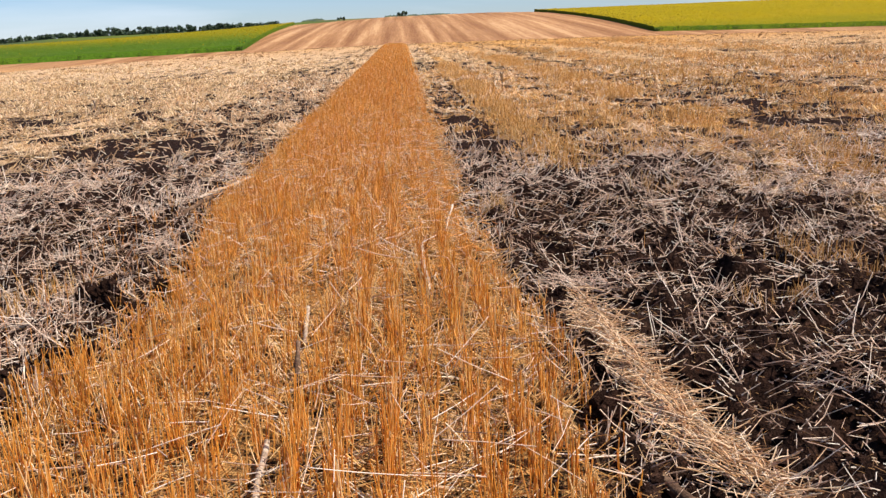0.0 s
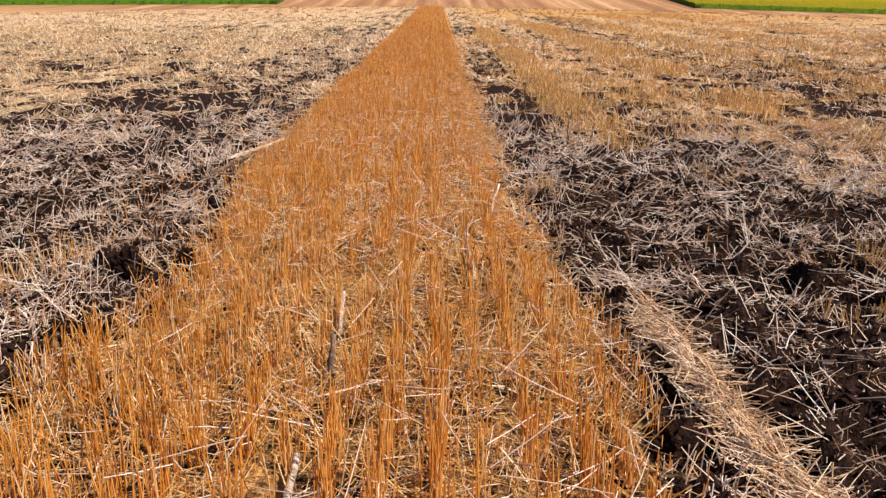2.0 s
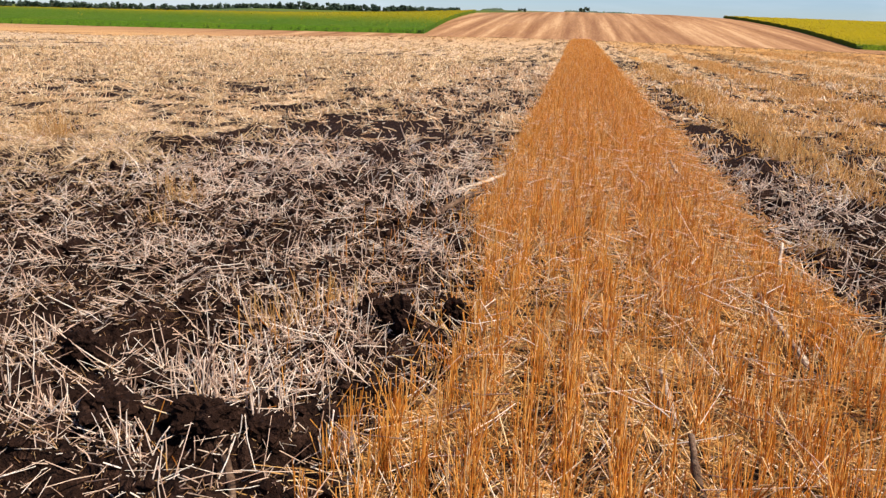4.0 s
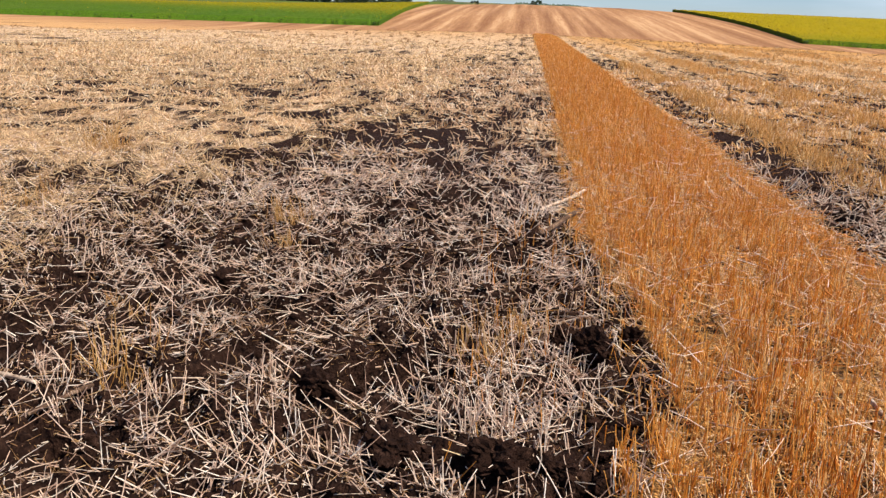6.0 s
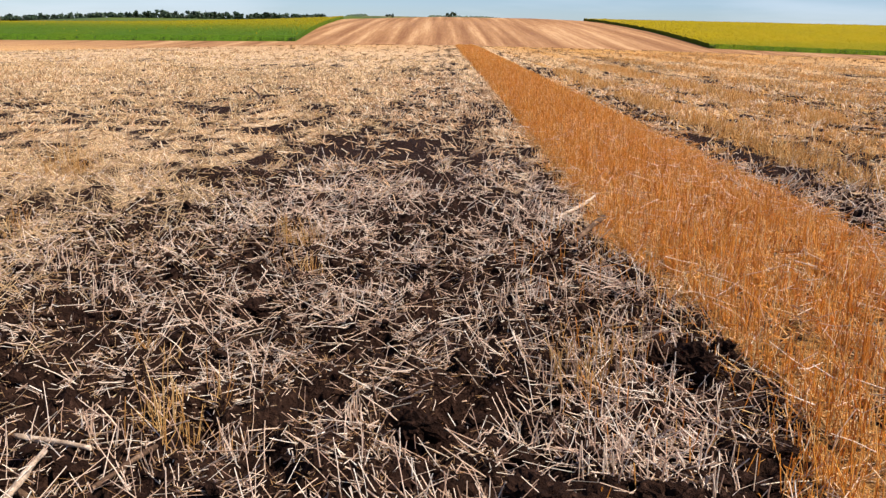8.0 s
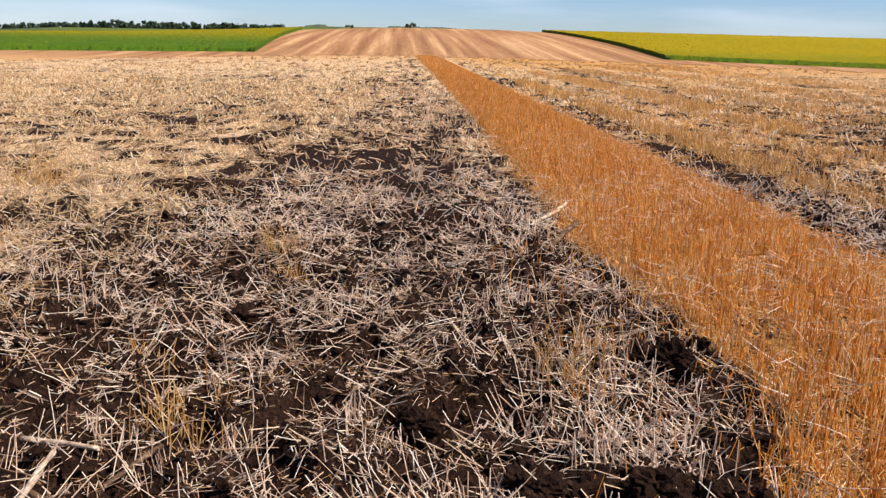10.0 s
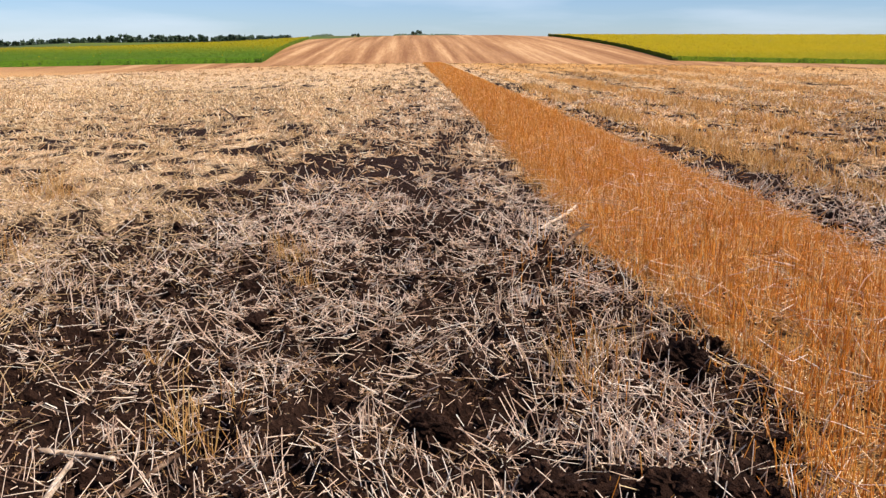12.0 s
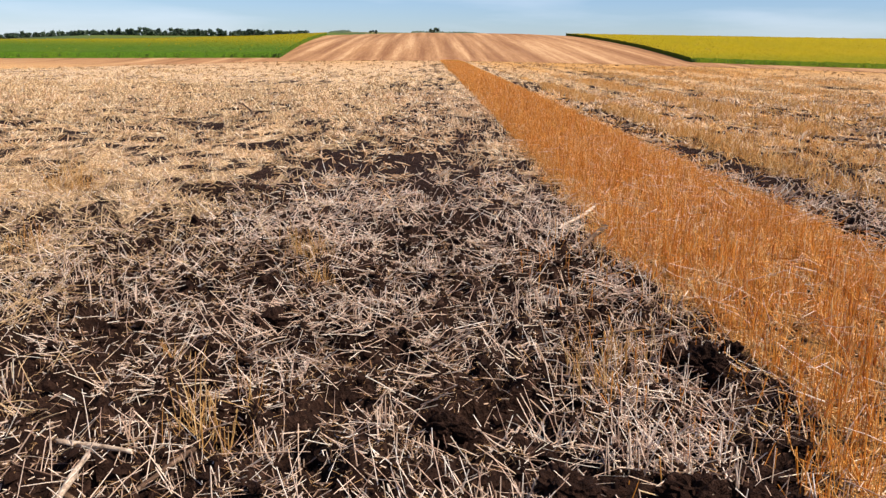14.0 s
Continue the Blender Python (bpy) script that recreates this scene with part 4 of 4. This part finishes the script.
stalk((-1.97, 7.85), (-1.52, 8.50), 0.011, 0.016, M_STALK, "stick", "pale dry stick leaning on the stubble's edge", "stick", 2, zb=0.12)
stalk((-1.93, 7.15), (-1.62, 7.56), 0.015, 0.020, M_BARK, "stick", "dark rotten stick at the stubble's edge", "stick", 1, za=0.06, zb=0.14)
stalk((-4.29, 4.26), (-3.99, 4.17), 0.010, 0.008, M_STALK, "old_stalk", "thick tan broken stalk lying on dark earth", "stalk", 1, zb=0.03, za=0.04, group="old stalks")
stalk((-4.60, 4.19), (-4.04, 3.98), 0.013, 0.011, M_BARK, "old_stalk", "thick brown rotten stalk lying on dark earth", "stalk", 2, zb=0.03, za=0.03, group="old stalks")
stalk((-4.13, 4.13), (-4.10, 3.80), 0.009, 0.011, M_STALK, "old_stalk", "grey split stalk lying across a brown one", "stalk", 1, za=0.06, zb=0.05, group="old stalks")
stalk((-3.80, 4.25), (-3.91, 3.97), 0.010, 0.009, M_BARK, "old_stalk", "weathered brown stalk half sunk in earth", "stalk", 1, za=0.04, zb=0.03, group="old stalks")
stalk((-4.81, 9.29), (-4.35, 8.73), 0.010, 0.012, M_BARK, "old_stalk", "weathered brown stalk lying among straw", "stalk", 2, za=0.05, zb=0.03, group="old stalks")
stalk((-6.75, 19.3), (-6.2, 17.7), 0.016, 0.02, M_BARK, "stick", "dark stick lying on golden straw", "stick", 1, za=0.16, zb=0.05)
stalk((-5.4, 8.1), (-5.2, 7.8), 0.010, 0.011, M_BARK, "old_stalk", "weathered brown stalk lying among straw", "stalk", 1, za=0.05, zb=0.04, group="old stalks")
stalk((-2.24, 5.02), (-2.18, 4.74), 0.011, 0.014, M_BARK, "old_stalk", "short dark stalk stump in the earth", "stalk", 1, za=0.08, zb=0.0, group="old stalks")
stalk((0.0, 5.75), (0.012, 4.86), 0.013, 0.011, M_STALK, "old_stalk", "long grey-white old stalk between stubble rows", "stalk", 3, za=0.06, zb=0.03, group="old stalks in the strip")
stalk((-0.035, 9.8), (-0.0, 8.6), 0.013, 0.012, M_STALK, "old_stalk", "long grey-white old stalk between stubble rows", "stalk", 3, za=0.12, zb=0.05, group="old stalks in the strip")
stalk((-0.60, 3.22), (-0.58, 2.82), 0.010, 0.011, M_STALK, "old_stalk", "grey-white old stalk between stubble rows", "stalk", 1, za=0.05, zb=0.03, group="old stalks in the strip")
stalk((-0.60, 4.58), (-0.575, 4.20), 0.010, 0.011, M_STALK, "old_stalk", "grey-white old stalk between stubble rows", "stalk", 1, za=0.07, zb=0.04, group="old stalks in the strip")
stalk((-0.57, 3.95), (-0.555, 3.72), 0.010, 0.012, M_BARK, "old_stalk", "short dark stalk stump between stubble rows", "stalk", 1, za=0.12, zb=0.03, group="old stalks in the strip")
stalk((0.24, 6.40), (0.16, 6.05), 0.008, 0.008, M_STALK, "old_stalk", "short pale stalk leaning in the stubble", "stalk", 1, za=0.18, zb=0.06, group="old stalks in the strip")
stalk((0.60, 3.22), (0.73, 2.62), 0.018, 0.024, M_BARK, "old_stalk", "thick brown rotten stalk beside the straw heap", "stalk", 1, za=0.03, zb=0.04, group="old stalks")
stalk((1.75, 6.36), (1.74, 6.28), 0.011, 0.013, M_STALK, "old_stalk", "short white stalk end sticking up", "stalk", 1, za=0.10, zb=0.0, group="old stalks")
stalk((-1.98, 3.66), (-1.80, 3.34), 0.012, 0.010, M_BARK, "old_stalk", "dark bent stalk at the stubble's edge", "stalk", 2, za=0.09, zb=0.02, group="old stalks")


def weed(x, y, h):
    """A dead branching weed stem."""
    z = float(ground_z(x, y))
    n = 12
    foot = np.zeros((n, 3))
    foot[1:, 2] = h * (0.25 + 0.6 * rng.random(n - 1))
    yaw = rng.random(n) * 6.28
    tilt = np.concatenate([[1.5], 0.7 + 0.5 * rng.random(n - 1)])
    L = np.concatenate([[h], h * (0.15 + 0.2 * rng.random(n - 1))])
    r = np.concatenate([[0.004], np.full(n - 1, 0.002)]) * max(1, y / 10)
    v, f = stems(foot, yaw, tilt, L, r, rng.normal(0, 0.04, n), 0.5, 4)
    return thing("dead_weed", mesh_from("dead_weed", v, f, M_WEED), "dark dead weed stem standing in straw", "weed", "dead weeds", "stuff", place=pose(x, y, z - 0.01))


for x, y, h in ((1.12, 9.2, 0.28), (2.1, 19.3, 0.42), (2.03, 6.3, 0.22)):
    weed(x, y, h)


def clod(x, y, sx, sy, sz, seed, label, slab=False):
    """A lump of earth with broken faces."""
    bm = bmesh.new()
    bmesh.ops.create_icosphere(bm, subdivisions=4, radius=1)
    for v in bm.verts:
        p = v.co.copy()
        q = p * 1.6 + Vector((seed, seed * 0.7, 0))
        d = 1 + 0.55 * noise.noise(q) + 0.34 * abs(noise.noise(q * 2.3)) + 0.26 * noise.noise(q * 5.5) + 0.20 * noise.noise(q * 11)
        p = p * d
        if slab:
            p.z = max(-0.5, min(0.55 + 0.15 * noise.noise(q * 3), p.z))
        v.co = (p.x * sx, p.y * sy, p.z * sz)
    me = bpy.data.meshes.new("clod")
    bm.to_mesh(me)
    bm.free()
    me.materials.append(M_SOIL)
    return thing("clod", me, label, "clod", "large earth clods", place=pose(x, y, float(ground_z(x, y)) + sz * 0.3, 6, -5, seed * 40))


for k, (x, y, sx, sy, sz) in enumerate(((-2.30, 3.92, 0.13, 0.10, 0.07), (-2.12, 3.85, 0.10, 0.08, 0.06), (-1.76, 3.88, 0.09, 0.08, 0.07), (-1.92, 3.84, 0.07, 0.06, 0.05), (-3.00, 5.58, 0.06, 0.05, 0.045), (-2.71, 4.97, 0.07, 0.05, 0.05), (-2.62, 4.45, 0.08, 0.06, 0.045),
                                              (-2.64, 5.84, 0.09, 0.07, 0.05), (-1.72, 4.98, 0.10, 0.07, 0.07), (-1.85, 5.05, 0.06, 0.05, 0.05), (-3.78, 5.75, 0.09, 0.07, 0.05), (-2.9, 4.4, 0.09, 0.06, 0.05), (-1.64, 5.95, 0.06, 0.05, 0.06),
                                              (0.64, 3.40, 0.05, 0.09, 0.085), (1.30, 5.25, 0.08, 0.06, 0.05), (1.45, 2.95, 0.14, 0.10, 0.05), (1.35, 3.6, 0.10, 0.08, 0.05), (0.72, 4.75, 0.05, 0.05, 0.05), (-1.50, 5.25, 0.05, 0.05, 0.06), (-1.68, 4.83, 0.06, 0.05, 0.05), (-2.52, 3.95, 0.08, 0.06, 0.05), (-2.5, 3.9, 0.10, 0.08, 0.05))):
    clod(x, y, sx, sy, sz, 3.1 + k * 1.7, "dark crumbly clod of black earth")
for k, (x, y, sx, sy, sz) in enumerate(((-1.62, 4.30, 0.07, 0.05, 0.05), (-2.9, 6.2, 0.06, 0.04, 0.04), (-1.72, 4.12, 0.06, 0.05, 0.04))):
    clod(x, y, sx, sy, sz, 63.1 + k * 1.7, "flat grey slab of dried earth", True)


def crumbs(n, box, label):
    """Small lumps of earth strewn over the tilled ground."""
    x, y = box[0] + (box[1] - box[0]) * rng.random(n), box[2] + (box[3] - box[2]) * rng.random(n)
    c, warm, band, s = cover_of(x, y)
    ok = rng.random(n) < (1 - s) * np.clip(1.15 - c, 0.1, 1)
    x, y = x[ok], y[ok]
    n = len(x)
    bm = bmesh.new()
    bmesh.ops.create_icosphere(bm, subdivisions=1, radius=1)
    base = np.array([v.co[:] for v in bm.verts])
    tri = np.array([[v.index for v in f.verts] for f in bm.faces])
    bm.free()
    r = 0.005 + 0.027 * rng.random(n) ** 3
    v = base[None] * (1 + 0.34 * rng.normal(0, 1, (n, len(base), 1))) * (r[:, None] * np.stack([0.8 + 0.5 * rng.random(n), 0.8 + 0.5 * rng.random(n), 0.5 + 0.4 * rng.random(n)], 1))[:, None]
    v = v + np.stack([x, y, ground_z(x, y) + r * 0.2], 1)[:, None]
    thing("soil_crumbs", mesh_from("soil_crumbs", v.reshape(-1, 3), (tri[None] + (np.arange(n) * len(base))[:, None, None]).reshape(-1, 3), M_SOIL, False), label, "soil crumbs", kind="stuff")


crumbs(10500, (-5.6, -1.4, 2.9, 8.0), "dark crumbs of earth between the straw")
crumbs(6000, (0.4, 3.2, 2.3, 7.5), "dark crumbs of earth between the straw")
